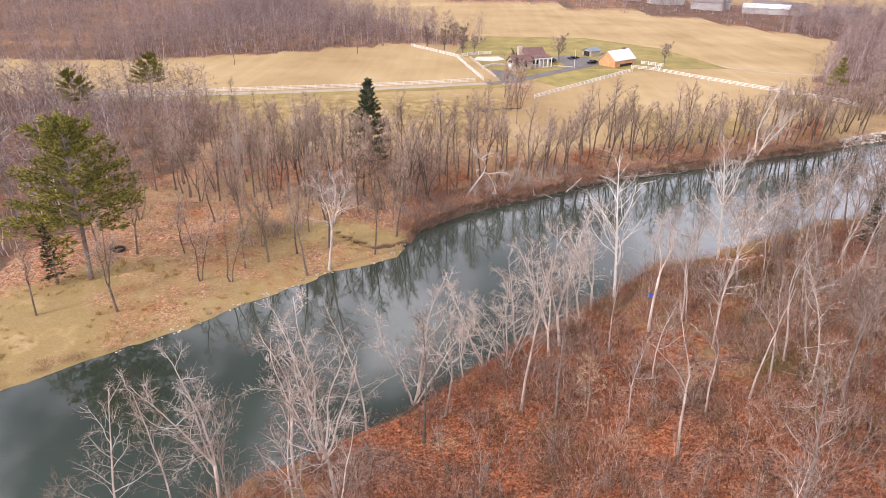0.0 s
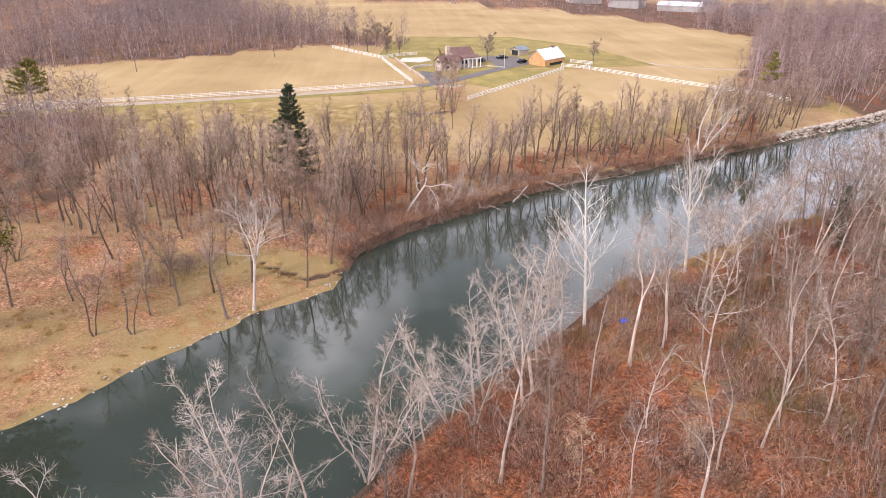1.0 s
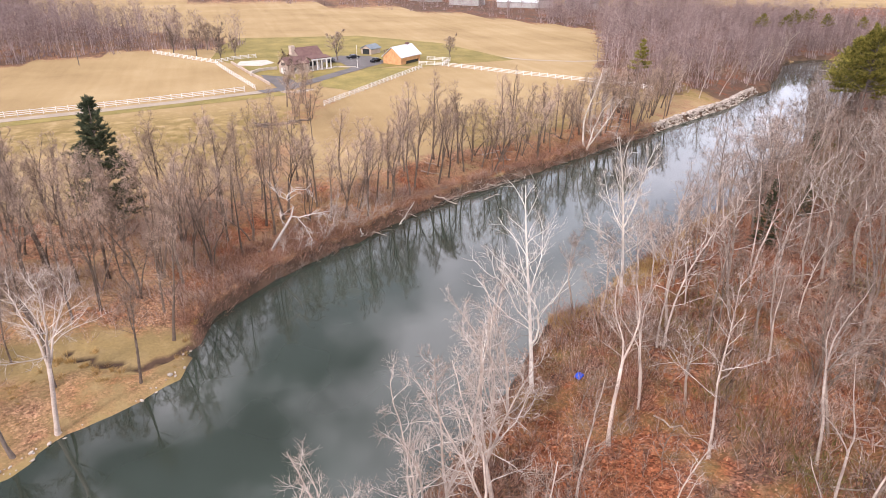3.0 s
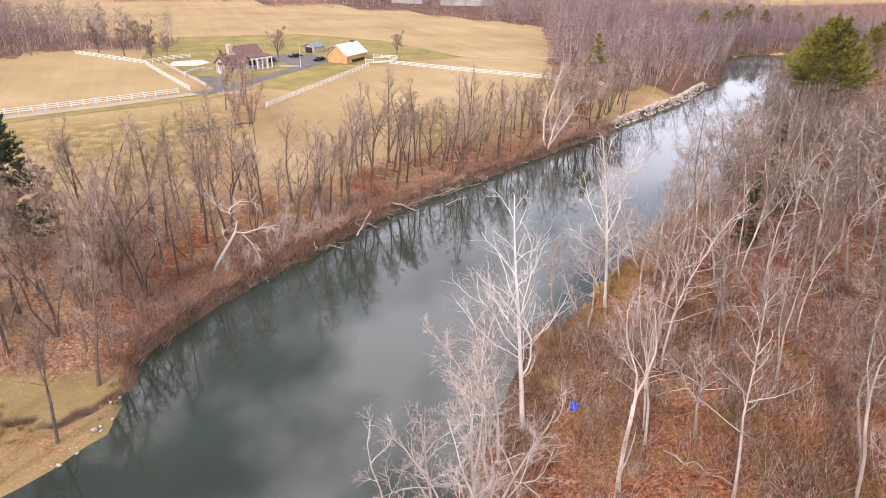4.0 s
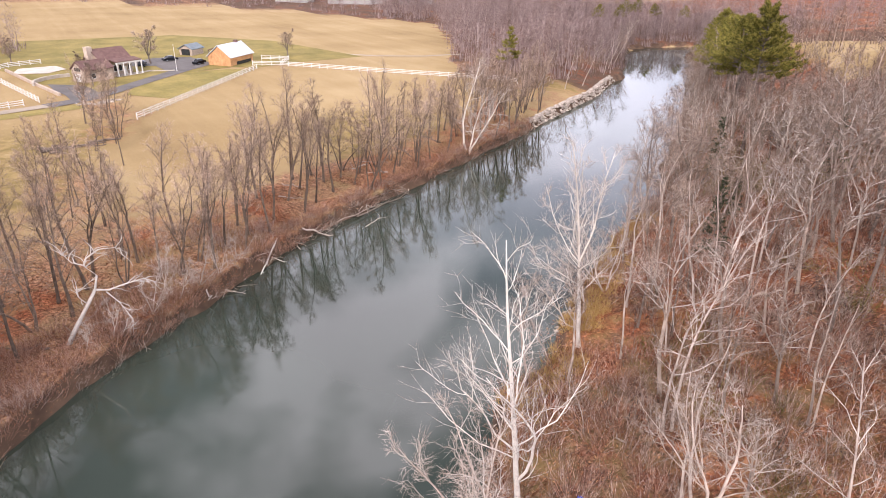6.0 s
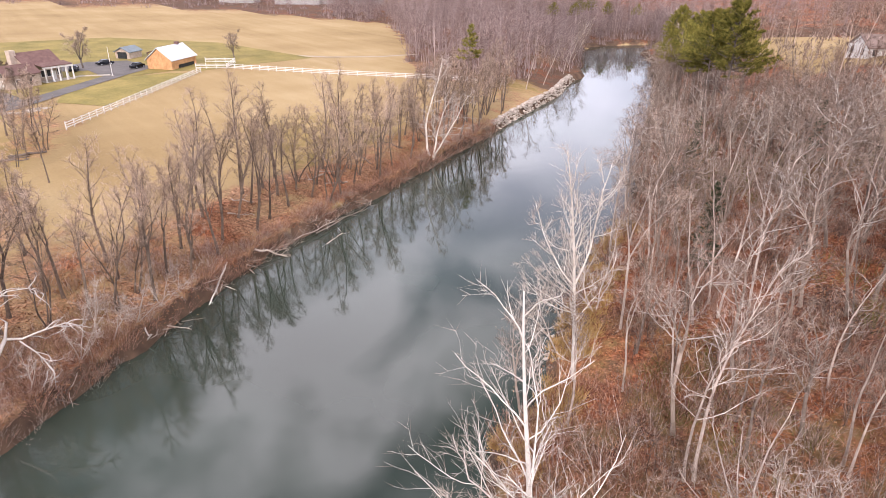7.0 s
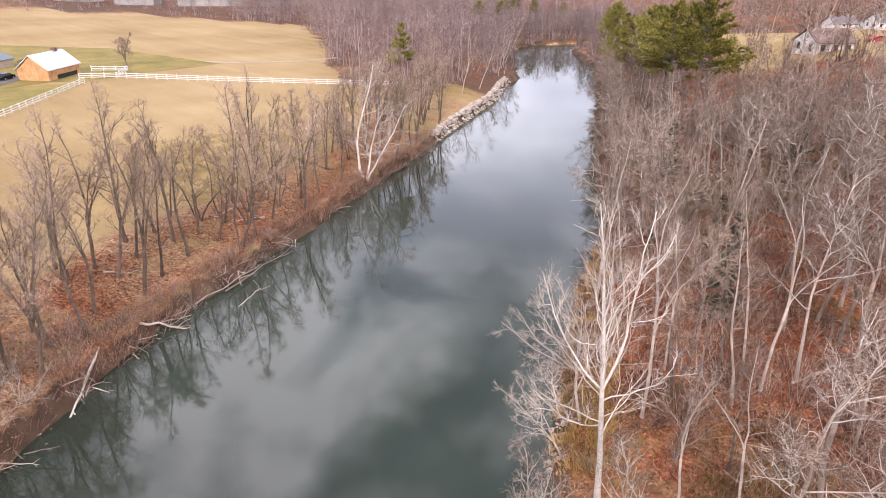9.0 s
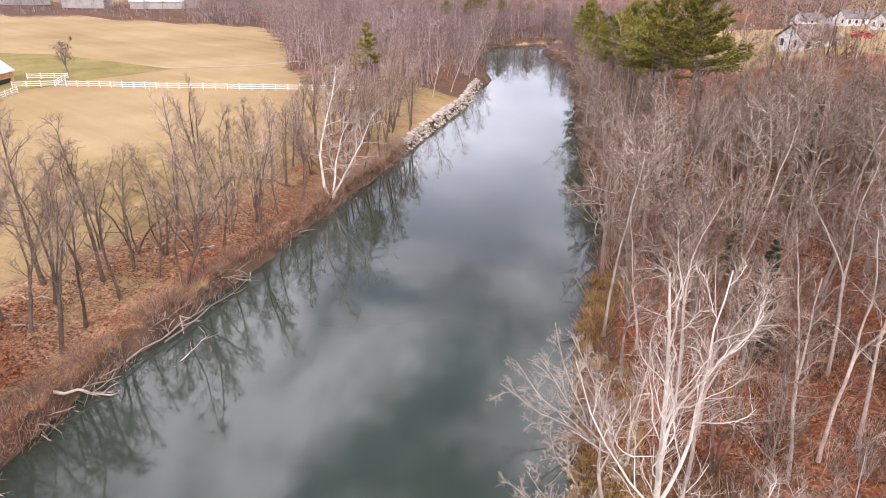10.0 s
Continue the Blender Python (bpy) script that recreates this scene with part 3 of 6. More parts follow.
def bare_tree(seed, height, radius, stems=1, crown=0.35, limbs=14, reach=0.28, angle=45, lift=0.12, subs=5, twigs=9, twig_len=1.0, twig_r=0.014,
              wob=0.13, trunk_sides=6, fork=0.0, splay=0.3, stout=1.0):
    """A leafless tree: stems from one foot (fork 0) or leaders from a fork at that share of the height, limbs, side branches, twigs."""
    rng = random.Random(seed)
    trunk, branch, twig = Pile(), Pile(), Pile()
    foot0, lean0, done = np.array([0.0, 0.0, -0.3]), np.array([rng.gauss(0, 0.04), rng.gauss(0, 0.04), 1.0]), 0.0
    r_top = radius
    if fork:
        pts = wander(rng, foot0, lean0, height * fork + 0.3, 5, 0.05, 0.03)
        r_top = radius * 0.82
        trunk.tube(pts, [radius * 1.4] + [radius + (r_top - radius) * k / 5 for k in range(1, 6)], trunk_sides + 1)
        foot0, done = pts[-1] - unit(pts[-1] - pts[-2]) * 0.15, height * fork
    turn = rng.uniform(0, 6.28)
    for s in range(stems):
        lean, foot = lean0.copy(), foot0.copy()
        h = (height - done) * (1 if s == 0 else rng.uniform(0.66, 0.98))
        if stems > 1:
            w = turn + 2 * math.pi * (s + rng.uniform(-0.2, 0.2)) / stems
            k = splay * rng.uniform(0.6, 1.3) * (0.35 if s == 0 and fork else 1)
            lean = np.array([math.cos(w) * k, math.sin(w) * k, 1.0])
            if not fork:
                foot = foot + np.array([math.cos(w), math.sin(w), 0]) * radius * 0.9
        pts = wander(rng, foot, lean, h + 0.3, 9, 0.065 if stems == 1 else (0.075 if height > 18 else 0.12), 0.06)
        r0 = r_top * (1 if stems == 1 else 0.72 * (1 if s == 0 else 0.8))
        flare = 1.35 if not fork else 1.0
        trunk.tube(pts, [r0 * (flare if i == 0 else 1) * (1 - 0.92 * (i / 9) ** 0.95) + 0.012 for i in range(10)], trunk_sides)
        n = limbs if stems == 1 else max(5, int(limbs * 1.25 / stems))
        low = crown if not fork else 0.12
        az = rng.uniform(0, 6)
        for i in range(n):
            t = min(low + (0.97 - low) * (i + rng.uniform(0, 0.8)) / n, 0.97)
            p, d = along(pts, t)
            az += 2.4 + rng.gauss(0, 0.35)
            rel = (t - low) / (1 - low)
            ln = height * reach * (1.05 - 0.68 * rel) * rng.uniform(0.55, 1.25) * (1 if stems == 1 else 0.82)
            ang = radians(angle * (1.1 - 0.45 * rel) + rng.gauss(0, 9))
            lp = wander(rng, p, sideways(rng, d, ang, az), ln, 5, wob, lift)
            lr = min(r0 * 0.5 * (1 - 0.8 * rel) + 0.010, (0.016 + ln * 0.0095) * stout)
            branch.tube(lp, [lr * (1 - 0.82 * k / 5) + 0.006 for k in range(6)], 3)
            for j in range(subs):
                ts = rng.uniform(0.18, 1.0) if j else 1.0
                q, e = along(lp, min(ts, 0.99))
                sl = ln * rng.uniform(0.3, 0.6) * (1.1 - 0.45 * ts)
                sp = wander(rng, q, sideways(rng, e, radians(rng.uniform(22, 60))), sl, 2, wob * 1.3, lift * 0.9)
                sr = max(0.010, lr * 0.40 * (1.1 - 0.6 * ts))
                branch.tube(sp[:2], [sr, sr * 0.7], 3)
                branch.spike(sp[1], sp[2] - sp[1], sl * 0.5, sr * 0.7)
                for _ in range(twigs):
                    w_, e2 = along(sp, rng.uniform(0.12, 0.99))
                    t_way, t_len = sideways(rng, e2, radians(rng.uniform(18, 75))) + np.array([0, 0, 0.08]), twig_len * rng.uniform(0.35, 1.1)
                    twig.sliver(w_, t_way, t_len, twig_r * rng.uniform(0.7, 1.2))
                    twig.sliver(w_ + t_way * t_len * 0.4, sideways(rng, unit(t_way), radians(rng.uniform(25, 60))), t_len * 0.55, twig_r * 0.7)
            for _ in range(twigs):
                w_, e2 = along(lp, rng.uniform(0.25, 0.99))
                twig.sliver(w_, sideways(rng, e2, radians(rng.uniform(25, 75))) + np.array([0, 0, 0.08]), twig_len * rng.uniform(0.35, 1.1), twig_r)
        for _ in range(twigs * 3):
            w_, e2 = along(pts, rng.uniform(max(low, 0.5), 0.99))
            twig.sliver(w_, sideways(rng, e2, radians(rng.uniform(20, 60))), twig_len * rng.uniform(0.5, 1.2), twig_r)
    return trunk, branch, twig


def sycamore(seed, height, radius, leaders, limbs=18, reach=0.30, subs=6, twigs=5, bare=0.30, twig_r=0.009):
    """A white bare tree with one straight trunk; leaders: (share of the trunk at which it parts, heading, spread, length as a share, thickness)."""
    rng = random.Random(seed)
    trunk, branch, twig = Pile(), Pile(), Pile()
    main = wander(rng, (0, 0, -0.3), (0, 0, 1), height + 0.3, 10, 0.022, 0.05)
    trunk.tube(main, [radius * (1.35 if i == 0 else 1) * (1 - 0.93 * (i / 10) ** 1.1) + 0.014 for i in range(11)], 9)
    axes, forks = [(main, bare, 1.0, radius)], []
    for start, heading, spread_, share, thick in leaders:
        p, d = along(main, start)
        w = radians(heading)
        pts = wander(rng, p - d * 0.1, (math.cos(w) * spread_ * 1.5, math.sin(w) * spread_ * 1.5, 1), height * share, 9, 0.14, 0.09)
        r0 = radius * thick
        fork_ = Pile()
        fork_.tube(pts, [r0 * (1 - 0.9 * k / 9) + 0.012 for k in range(10)], 7)
        forks.append(fork_)
        axes.append((pts, 0.16, share, r0))
    for pts, low, share, r0 in axes:
        az = rng.uniform(0, 6)
        n = max(6, int(limbs * share))
        for i in range(n):
            t = min(low + (0.97 - low) * (i + rng.uniform(0, 0.9)) / n, 0.97)
            p, d = along(pts, t)
            az += 2.4 + rng.gauss(0, 0.4)
            rel = (t - low) / (1 - low)
            ln = height * reach * (0.45 + 0.55 * share) * (1.05 - 0.7 * rel) * rng.uniform(0.5, 1.2)
            lp = wander(rng, p, sideways(rng, d, radians(54 - 22 * rel + rng.gauss(0, 9)), az), ln, 6, 0.19, 0.11)
            lr = min(r0 * 0.28 * (1 - 0.75 * rel) + 0.007, 0.009 + ln * 0.0055)
            branch.tube(lp, [lr * (1 - 0.85 * k / 6) + 0.007 for k in range(7)], 4)
            for j in range(subs):
                ts = 0.15 + 0.84 * (j + rng.uniform(0, 1)) / subs
                q, e = along(lp, min(ts, 0.99))
                sl = ln * rng.uniform(0.28, 0.6) * (1.15 - 0.5 * ts)
                sp = wander(rng, q, sideways(rng, e, radians(rng.uniform(25, 55))), sl, 3, 0.18, 0.10)
                sr = max(0.008, lr * 0.45 * (1.1 - 0.6 * ts))
                branch.tube(sp, [sr, sr * 0.75, sr * 0.5, 0.005], 3)
                for _ in range(twigs):
                    w_, e2 = along(sp, rng.uniform(0.1, 0.99))
                    twig.sliver(w_, sideways(rng, e2, radians(rng.uniform(15, 58))) + np.array([0, 0, 0.2]), rng.uniform(0.35, 1.1), twig_r * rng.uniform(0.7, 1.2))
            for _ in range(twigs):
                w_, e2 = along(lp, rng.uniform(0.2, 0.99))
                twig.sliver(w_, sideways(rng, e2, radians(rng.uniform(20, 60))) + np.array([0, 0, 0.2]), rng.uniform(0.4, 1.1), twig_r)
    return trunk, branch, twig, forks


def far_tree(seed, height, width, n, r=0.105):
    """A light tree for the woods that stay far off: stem, limbs and a haze of twigs."""
    rng = random.Random(seed)
    p = Pile()
    pts = wander(rng, (0, 0, -0.3), (0, 0, 1), height * 0.93, 3, 0.05, 0.05)
    p.tube(pts, [0.15, 0.11, 0.07, 0.02], 3)
    for _ in range(9):
        q, d = along(pts, rng.uniform(0.3, 0.95))
        p.sliver(q, sideways(rng, d, radians(rng.uniform(25, 60))), width * rng.uniform(0.7, 1.2), 0.06)
    for _ in range(n):
        t = rng.uniform(0.28, 1.0)
        q, d = along(pts, min(t, 0.99))
        w = rng.uniform(0, 6.28)
        out = width * rng.uniform(0.1, 1.0) * math.sqrt(max(0.05, 1 - ((t - 0.58) / 0.46) ** 2))
        q = q + np.array([math.cos(w) * out, math.sin(w) * out, 0])
        way = np.array([math.cos(w) * 0.7 + rng.gauss(0, 0.6), math.sin(w) * 0.7 + rng.gauss(0, 0.6), rng.uniform(0.0, 1.1)])
        p.sliver(q, way, rng.uniform(0.5, 1.7) if r > 0.06 else rng.uniform(0.6, 1.5), r * rng.uniform(0.6, 1.2))
    for _ in range(14):
        w, out = rng.uniform(0, 6.28), rng.uniform(0.3, 3.5)
        p.sliver((math.cos(w) * out, math.sin(w) * out, 0), (rng.gauss(0, 0.3), rng.gauss(0, 0.3), 1), rng.uniform(1.5, 4.0), 0.11)
    return arrays(p)


def make_tree(name, label, piles, mats, group="", category="tree"):
    root = thing(name, label, category, group=group)
    for part_name, pile, mat in zip(("trunk", "branching", "twiggage"), piles, mats):
        add_mesh(part_name, pile.v, pile.f, mat, root, smooth_on=part_name == "trunk", kind="" if part_name == "trunk" else "stuff")
    for pile in (piles[3] if len(piles) > 3 else ()):
        add_mesh("leader", pile.v, pile.f, mats[1], root, smooth_on=True)
    return root


def conifer(seed, height, radius, width, whorls, per, tufts, tuft_len, droop, taper=0.8, bare=0.12, gap=0.15):
    rng = random.Random(seed)
    trunk, branch, needles = Pile(), Pile(), Pile()
    pts = wander(rng, (0, 0, -0.3), (0, 0, 1), height + 0.3, 8, 0.02, 0.05)
    trunk.tube(pts, [radius * (1 - 0.93 * i / 8) + 0.012 for i in range(9)], 7)
    for i in range(whorls):
        t = bare + (0.98 - bare) * (i + rng.uniform(-0.3, 0.3)) / whorls
        t = min(max(t, bare), 0.985)
        p, d = along(pts, t)
        rel = (t - bare) / (1 - bare)
        for k in range(per):
            if rng.random() < gap:
                continue
            ln = width * (1.02 - rel ** taper) * rng.uniform(0.6, 1.15) + 0.3
            ang = radians(88 - 45 * rel + droop * (1 - rel) + rng.gauss(0, 6))
            lp = wander(rng, p, sideways(rng, d, ang), ln, 3, 0.06, 0.05)
            branch.tube(lp, [0.02 + ln * 0.011, 0.015 + ln * 0.007, 0.012, 0.006], 3)
            n = max(3, int(tufts * (0.35 + 0.65 * ln / width)))
            for _ in range(n):
                q, e = along(lp, rng.uniform(0.25, 1.0) ** 0.8 * 0.99)
                q = q + np.array([rng.gauss(0, 0.10), rng.gauss(0, 0.10), rng.gauss(0, 0.05)]) * ln * 0.6
                for _ in range(5):
                    way = e * 0.8 + np.array([rng.gauss(0, 0.6), rng.gauss(0, 0.6), rng.gauss(0.15, 0.35)])
                    needles.sliver(q, way, tuft_len * rng.uniform(0.6, 1.2), tuft_len * 0.11)
    return trunk, branch, needles


def make_conifer(name, label, piles, needle_mat, group=""):
    root = thing(name, label, "tree", group=group)
    for part_name, pile, mat in zip(("trunk", "branching", "foliage"), piles, (M_BARK, M_BARK, needle_mat)):
        add_mesh(part_name, pile.v, pile.f, mat, root, kind="" if part_name == "trunk" else "stuff")
    return root


def stand(x, y, scale=1.0, spin=0.0, lean=0.0, toward=0.0, sink=0.0):
    """A pose on the ground, leaning by degrees towards a heading (degrees from +x)."""
    tip = Matrix.Rotation(radians(lean), 4, Vector((-math.sin(radians(toward)), math.cos(radians(toward)), 0)))
    return Matrix.Translation((x, y, ground_at(x, y) - sink)) @ tip @ Matrix.Rotation(radians(spin), 4, "Z") @ Matrix.Diagonal((scale, scale, scale, 1))


def put(root, m, label=""):
    c = copy_thing(root, m)
    if label:
        c["label"] = label
    return c


PLACED = []       # every tree's foot, to keep them apart


def free(x, y, gap):
    return all((x - a) ** 2 + (y - b) ** 2 > gap * gap for a, b in PLACED)


def to_river(x, y):
    _, d, nx, ny = river_field(np.array([x]), np.array([y]))
    return math.degrees(math.atan2(ny[0] - y, nx[0] - x)), float(d[0])


GREY = (M_BARK, M_LIMB, M_TWIG)
BANK = (M_BANKBARK, M_BANKBARK, M_TWIGTAN)
AWAY = pose(0, -400, 0)
slim = [make_tree("bank_tree", "slender bare grey riverbank tree with ascending branches", bare_tree(10 + i, 13.0, 0.17, (2, 1, 3, 2, 1)[i], 0.28, 21, 0.28, 42, 0.07, 7, 5, 0.9, 0.0115, 0.16, 6, (0.36, 0.0, 0.30, 0.45, 0.0)[i], 0.24, 0.72), BANK, "trees along the river bank") for i in range(5)]
multi = [make_tree("multi_stem_tree", "bare grey tree with several stems from one foot", bare_tree(30 + i, 12.8, 0.165, 2 + i % 2, 0.30, 21, 0.29, 44, 0.07, 7, 5, 0.9, 0.0115, 0.16, splay=0.22, stout=0.72), BANK, "trees along the river bank") for i in range(4)]
forest = [make_tree("forest_tree", "tall bare grey-brown woodland tree with a fine twiggy crown", bare_tree(50 + i, 16.0, 0.17, 1 + i % 2, 0.38, 17, 0.29, 50, 0.08, 8, 5, 0.95, 0.012, 0.2, 6, 0.45 * (i % 2), 0.18, 0.7), (M_LIMB, M_PALELIMB, M_TWIG) if i % 2 else GREY, "trees on the wooded bank") for i in range(4)]
spread = [make_tree("spreading_tree", "broad bare tree with wide crooked limbs", bare_tree(70 + i, 14.0, 0.20, 4, 0.22, 24, 0.36, 58, 0.05, 8, 5, 1.0, 0.013, 0.27, 7, 0.34, 0.46, 0.75), ((M_LIMB, M_PALELIMB, M_TWIG), (M_BARK, M_LIMB, M_TWIG), (M_LIMB, M_LIMB, M_TWIG))[i], "trees on the wooded bank") for i in range(3)]
pale = [make_tree("pale_tree", "pale-barked bare tree with whitish crooked limbs", bare_tree(90 + i, 15.5, 0.125, 1 + i % 2, 0.34, 16, 0.27, 52, 0.07, 7, 4, 0.85, 0.009, 0.24, 6, (0.0, 0.45, 0.0)[i], 0.20, 0.55), (M_FLAKY, (M_PALELIMB, M_LIMB, M_LIMB)[i], M_TWIG), "trees on the wooded bank") for i in range(3)]
white = [make_tree("shore_tree", "broad bare tree with crooked white limbs at the water's edge", bare_tree(130 + i, 14.0, 0.17, 3 + i, 0.22, 23, 0.34, 58, 0.05, 8, 5, 0.9, 0.010, 0.26, 6, (0.26, 0.0)[i], 0.42, 0.62), (M_FLAKY, M_PALELIMB, M_TWIGW), "trees on the wooded bank") for i in range(2)]
sapling = [make_tree("sapling", "thin bare sapling among the brush", bare_tree(110 + i, 6.5, 0.045, 1 + i % 2, 0.25, 10, 0.28, 46, 0.09, 4, 3, 0.6, 0.008, splay=0.16, stout=0.8), (M_LIMB, M_LIMB, M_TWIG), "saplings in the undergrowth") for i in range(3)]
for root in slim + multi + forest + spread + pale + sapling + white:
    root.matrix_basis = AWAY


def landmark(root, x, y, scale, spin, lean, toward, label=""):
    PLACED.append((x, y))
    root.matrix_basis = stand(x, y, scale, spin, lean, toward)
    return root


# single trees that stand out
landmark(make_tree("sycamore", "tall white-barked bare sycamore with forking trunk at the water's edge", sycamore(201, 20.5, 0.20, ((0.27, -60, 0.26, 0.56, 0.46), (0.38, 140, 0.45, 0.40, 0.28), (0.52, 30, 0.40, 0.32, 0.22), (0.45, -140, 0.5, 0.34, 0.24)), 17, 0.35, 6, 4, 0.24, 0.008), (M_WHITE, M_WHITE, M_TWIGW)), 22.2, 66.2, 1.0, 0, 5, 140)
landmark(make_tree("sycamore", "large bare sycamore, brown below and white in its spreading crown", sycamore(202, 20.0, 0.185, ((0.46, -47, 0.30, 0.50, 0.40), (0.53, 150, 0.24, 0.40, 0.30), (0.46, 115, 0.8, 0.36, 0.22), (0.60, -10, 0.34, 0.33, 0.24), (0.42, -80, 1.2, 0.32, 0.20), (0.34, 170, 1.4, 0.28, 0.18)), 16, 0.25, 7, 5, 0.26, 0.0085), (M_SYC, M_SYC, M_TWIGW)), 41.3, 79.6, 1.0, 0, 6.5, 135)
landmark(make_tree("sycamore", "bare white sycamore on the grassy spit", bare_tree(213, 16.0, 0.22, 3, 0.26, 26, 0.34, 60, 0.06, 8, 5, 0.9, 0.010, 0.22, 8, 0.42, 0.34, 0.75), (M_FLAKY, M_PALELIMB, M_TWIGW)), -19.0, 76.2, 1.0, 0, 4, 0)
landmark(make_tree("sycamore", "grey-brown tree leaning over the water by the spit", bare_tree(204, 14.0, 0.18, 1, 0.34, 14, 0.28, 50, 0.10, 6, 4, 0.9, 0.009, 0.2), GREY), -21.9, 74.0, 1.0, 0, 12, 200)
landmark(make_tree("sycamore", "pair of pale sycamore stems leaning over the river", bare_tree(215, 16.5, 0.27, 3, 0.22, 36, 0.36, 58, 0.06, 8, 6, 1.0, 0.012, 0.26, 8, 0.0, 0.42, 1.0), (M_SYC, M_PALELIMB, M_TWIGW)), 72.0, 137.2, 1.05, 120, 4, -40)


def dead_tree(x, y):
    """A leaning dead trunk with a hooked arm, a level arm and a hanging one."""
    rng = random.Random(206)
    g = ground_at(x, y)
    root = thing("dead_tree", "leaning dead white tree with broken crooked limbs", "tree", (x, y, g))
    trunk, branch, twig = Pile(), Pile(), Pile()
    stem = [np.array(p, float) for p in ((0, 0, -0.4), (1.0, 0.1, 1.3), (2.2, 0, 3.1), (3.2, -0.1, 4.7))]
    trunk.tube(stem, [0.25, 0.19, 0.165, 0.14], 9)
    arms = (((3.2, -0.1, 4.7), (3.6, 0, 6.0), (2.8, 0.3, 7.0), (3.1, 0.4, 7.6), (4.2, 0.2, 8.3), (5.5, -0.2, 8.3), (6.4, -0.4, 7.6)),
            ((3.2, -0.1, 4.7), (4.2, -0.4, 4.5), (5.4, -0.8, 4.9), (7.1, -1.2, 5.2), (8.6, -1.4, 4.3)),
            ((4.0, -0.4, 4.4), (4.8, -0.9, 3.3), (5.5, -1.3, 1.6), (5.3, -1.6, 0.2)),
            ((2.9, 0.1, 7.1), (2.0, 0.6, 7.4), (1.5, 0.9, 8.2)), ((2.4, 0, 3.4), (1.8, -0.6, 4.6), (1.9, -0.9, 5.8)))
    for k, arm in enumerate(arms):
        pts = [np.array(p, float) for p in arm]
        r = (0.12, 0.105, 0.075, 0.06, 0.055)[k]
        trunk.tube(pts, [r * (1 - 0.72 * i / (len(pts) - 1)) for i in range(len(pts))], 6)
        for _ in range(15 - 2 * k):
            q, e = along(pts, rng.uniform(0.3, 0.99))
            lp = wander(rng, q, sideways(rng, e, radians(rng.uniform(35, 80))), rng.uniform(0.8, 2.4), 4, 0.35, 0.02)
            branch.tube(lp, [0.05, 0.04, 0.03, 0.02, 0.01], 4)
            for _ in range(5):
                q2, e2 = along(lp, rng.uniform(0.3, 0.99))
                twig.spike(q2, sideways(rng, e2, radians(rng.uniform(25, 70))), rng.uniform(0.3, 0.9), 0.016)
    for name, pile, mat in (("trunk", trunk, M_PALEDEAD), ("branching", branch, M_PALEDEAD), ("twiggage", twig, M_TWIGW)):
        add_mesh(name, pile.v, pile.f, mat, root, smooth_on=name == "trunk", kind="" if name == "trunk" else "stuff")


dead_tree(2.3, 104.6)
PLACED.append((2.3, 104.6))
# pale trees on the near bank
for k, (x, y, h) in enumerate(((-12.6, 38.3, 1.15), (-3.8, 45.6, 1.1), (7.3, 42.0, 1.15), (10.6, 40.7, 0.85), (1.5, 49.8, 0.6), (17.2, 38.6, 0.62), (24.6, 39.5, 0.75), (29.5, 41.4, 0.85),
                               (13.0, 54.5, 1.15), (8.0, 54.2, 0.95), (15.0, 60.2, 1.0), (18.6, 63.8, 0.95), (-20, 31, 1.1), (4.0, 51.5, 0.9), (10.5, 57.4, 0.95), (16.8, 61.8, 0.85), (11.4, 51.6, 1.0), (6.4, 50.4, 0.8), (-8.5, 41.0, 0.9), (33.1, 58.5, 0.62), (21.7, 46.4, 0.65),
                               (32.6, 44.0, 0.8), (44.0, 60.2, 0.75), (41.6, 65.4, 0.75), (46.0, 63.8, 0.72), (52.6, 64.7, 0.72), (30.0, 60.8, 0.75), (44.9, 60.8, 0.8), (48.4, 74.7, 0.55),
                               (51.3, 85.2, 0.75), (36.5, 66.8, 0.85), (45.2, 73.1, 0.7), (54.9, 77.0, 0.95), (56.1, 78.5, 0.62), (87.6, 83.5, 0.85), (47.5, 84.6, 0.7))):
    PLACED.append((x, y))
    way, d = to_river(x, y)
    put((pale + [forest[0], spread[0]])[k % 5] if d > 9 else (white + [pale[0], white[0]])[k % 4], stand(x, y, h, 67 * k, 9 if d < 9 else 5, way + 20 * math.sin(k)))
for x, y, h, k in ((-41.5, 77.2, 0.72, 0), (-24.2, 86.5, 0.6, 1), (32.5, 127.2, 1.0, 2), (35.4, 130.0, 0.92, 3), (43.3, 132.5, 0.9, 4), (58.9, 135.0, 1.0, 0)):
    PLACED.append((x, y))
    put((slim + multi)[k], stand(x, y, h, 50 * k, 8, -40))
for x, y, h, k, lean, toward in ((57.5, 76.0, 0.95, 1, 7, 20), (60.0, 74.4, 1.0, 0, 5, 40), (59.2, 77.8, 0.9, 2, 3, 120), (37.0, 66.4, 1.0, 0, 8, 30), (29.1, 59.6, 0.9, 1, 4, 90), (67.0, 77.4, 1.0, 1, 10, 25), (73.2, 86.4, 1.05, 2, 4, 160), (30.2, 52.3, 0.95, 0, 6, 60)):
    PLACED.append((x, y))
    put(pale[k], stand(x, y, h, 95 * x, lean, toward))
for x, y, h, lean in ((53.2, 88.6, 0.62, 34), (44.0, 83.6, 0.5, 28), (48.5, 86.6, 0.42, 30), (38.5, 80.4, 0.4, 26)):
    PLACED.append((x, y))
    put(white[int(x) % 2], stand(x, y, h, 40 * x, lean, to_river(x, y)[0] + 8), "grey bare tree leaning far out over the water")
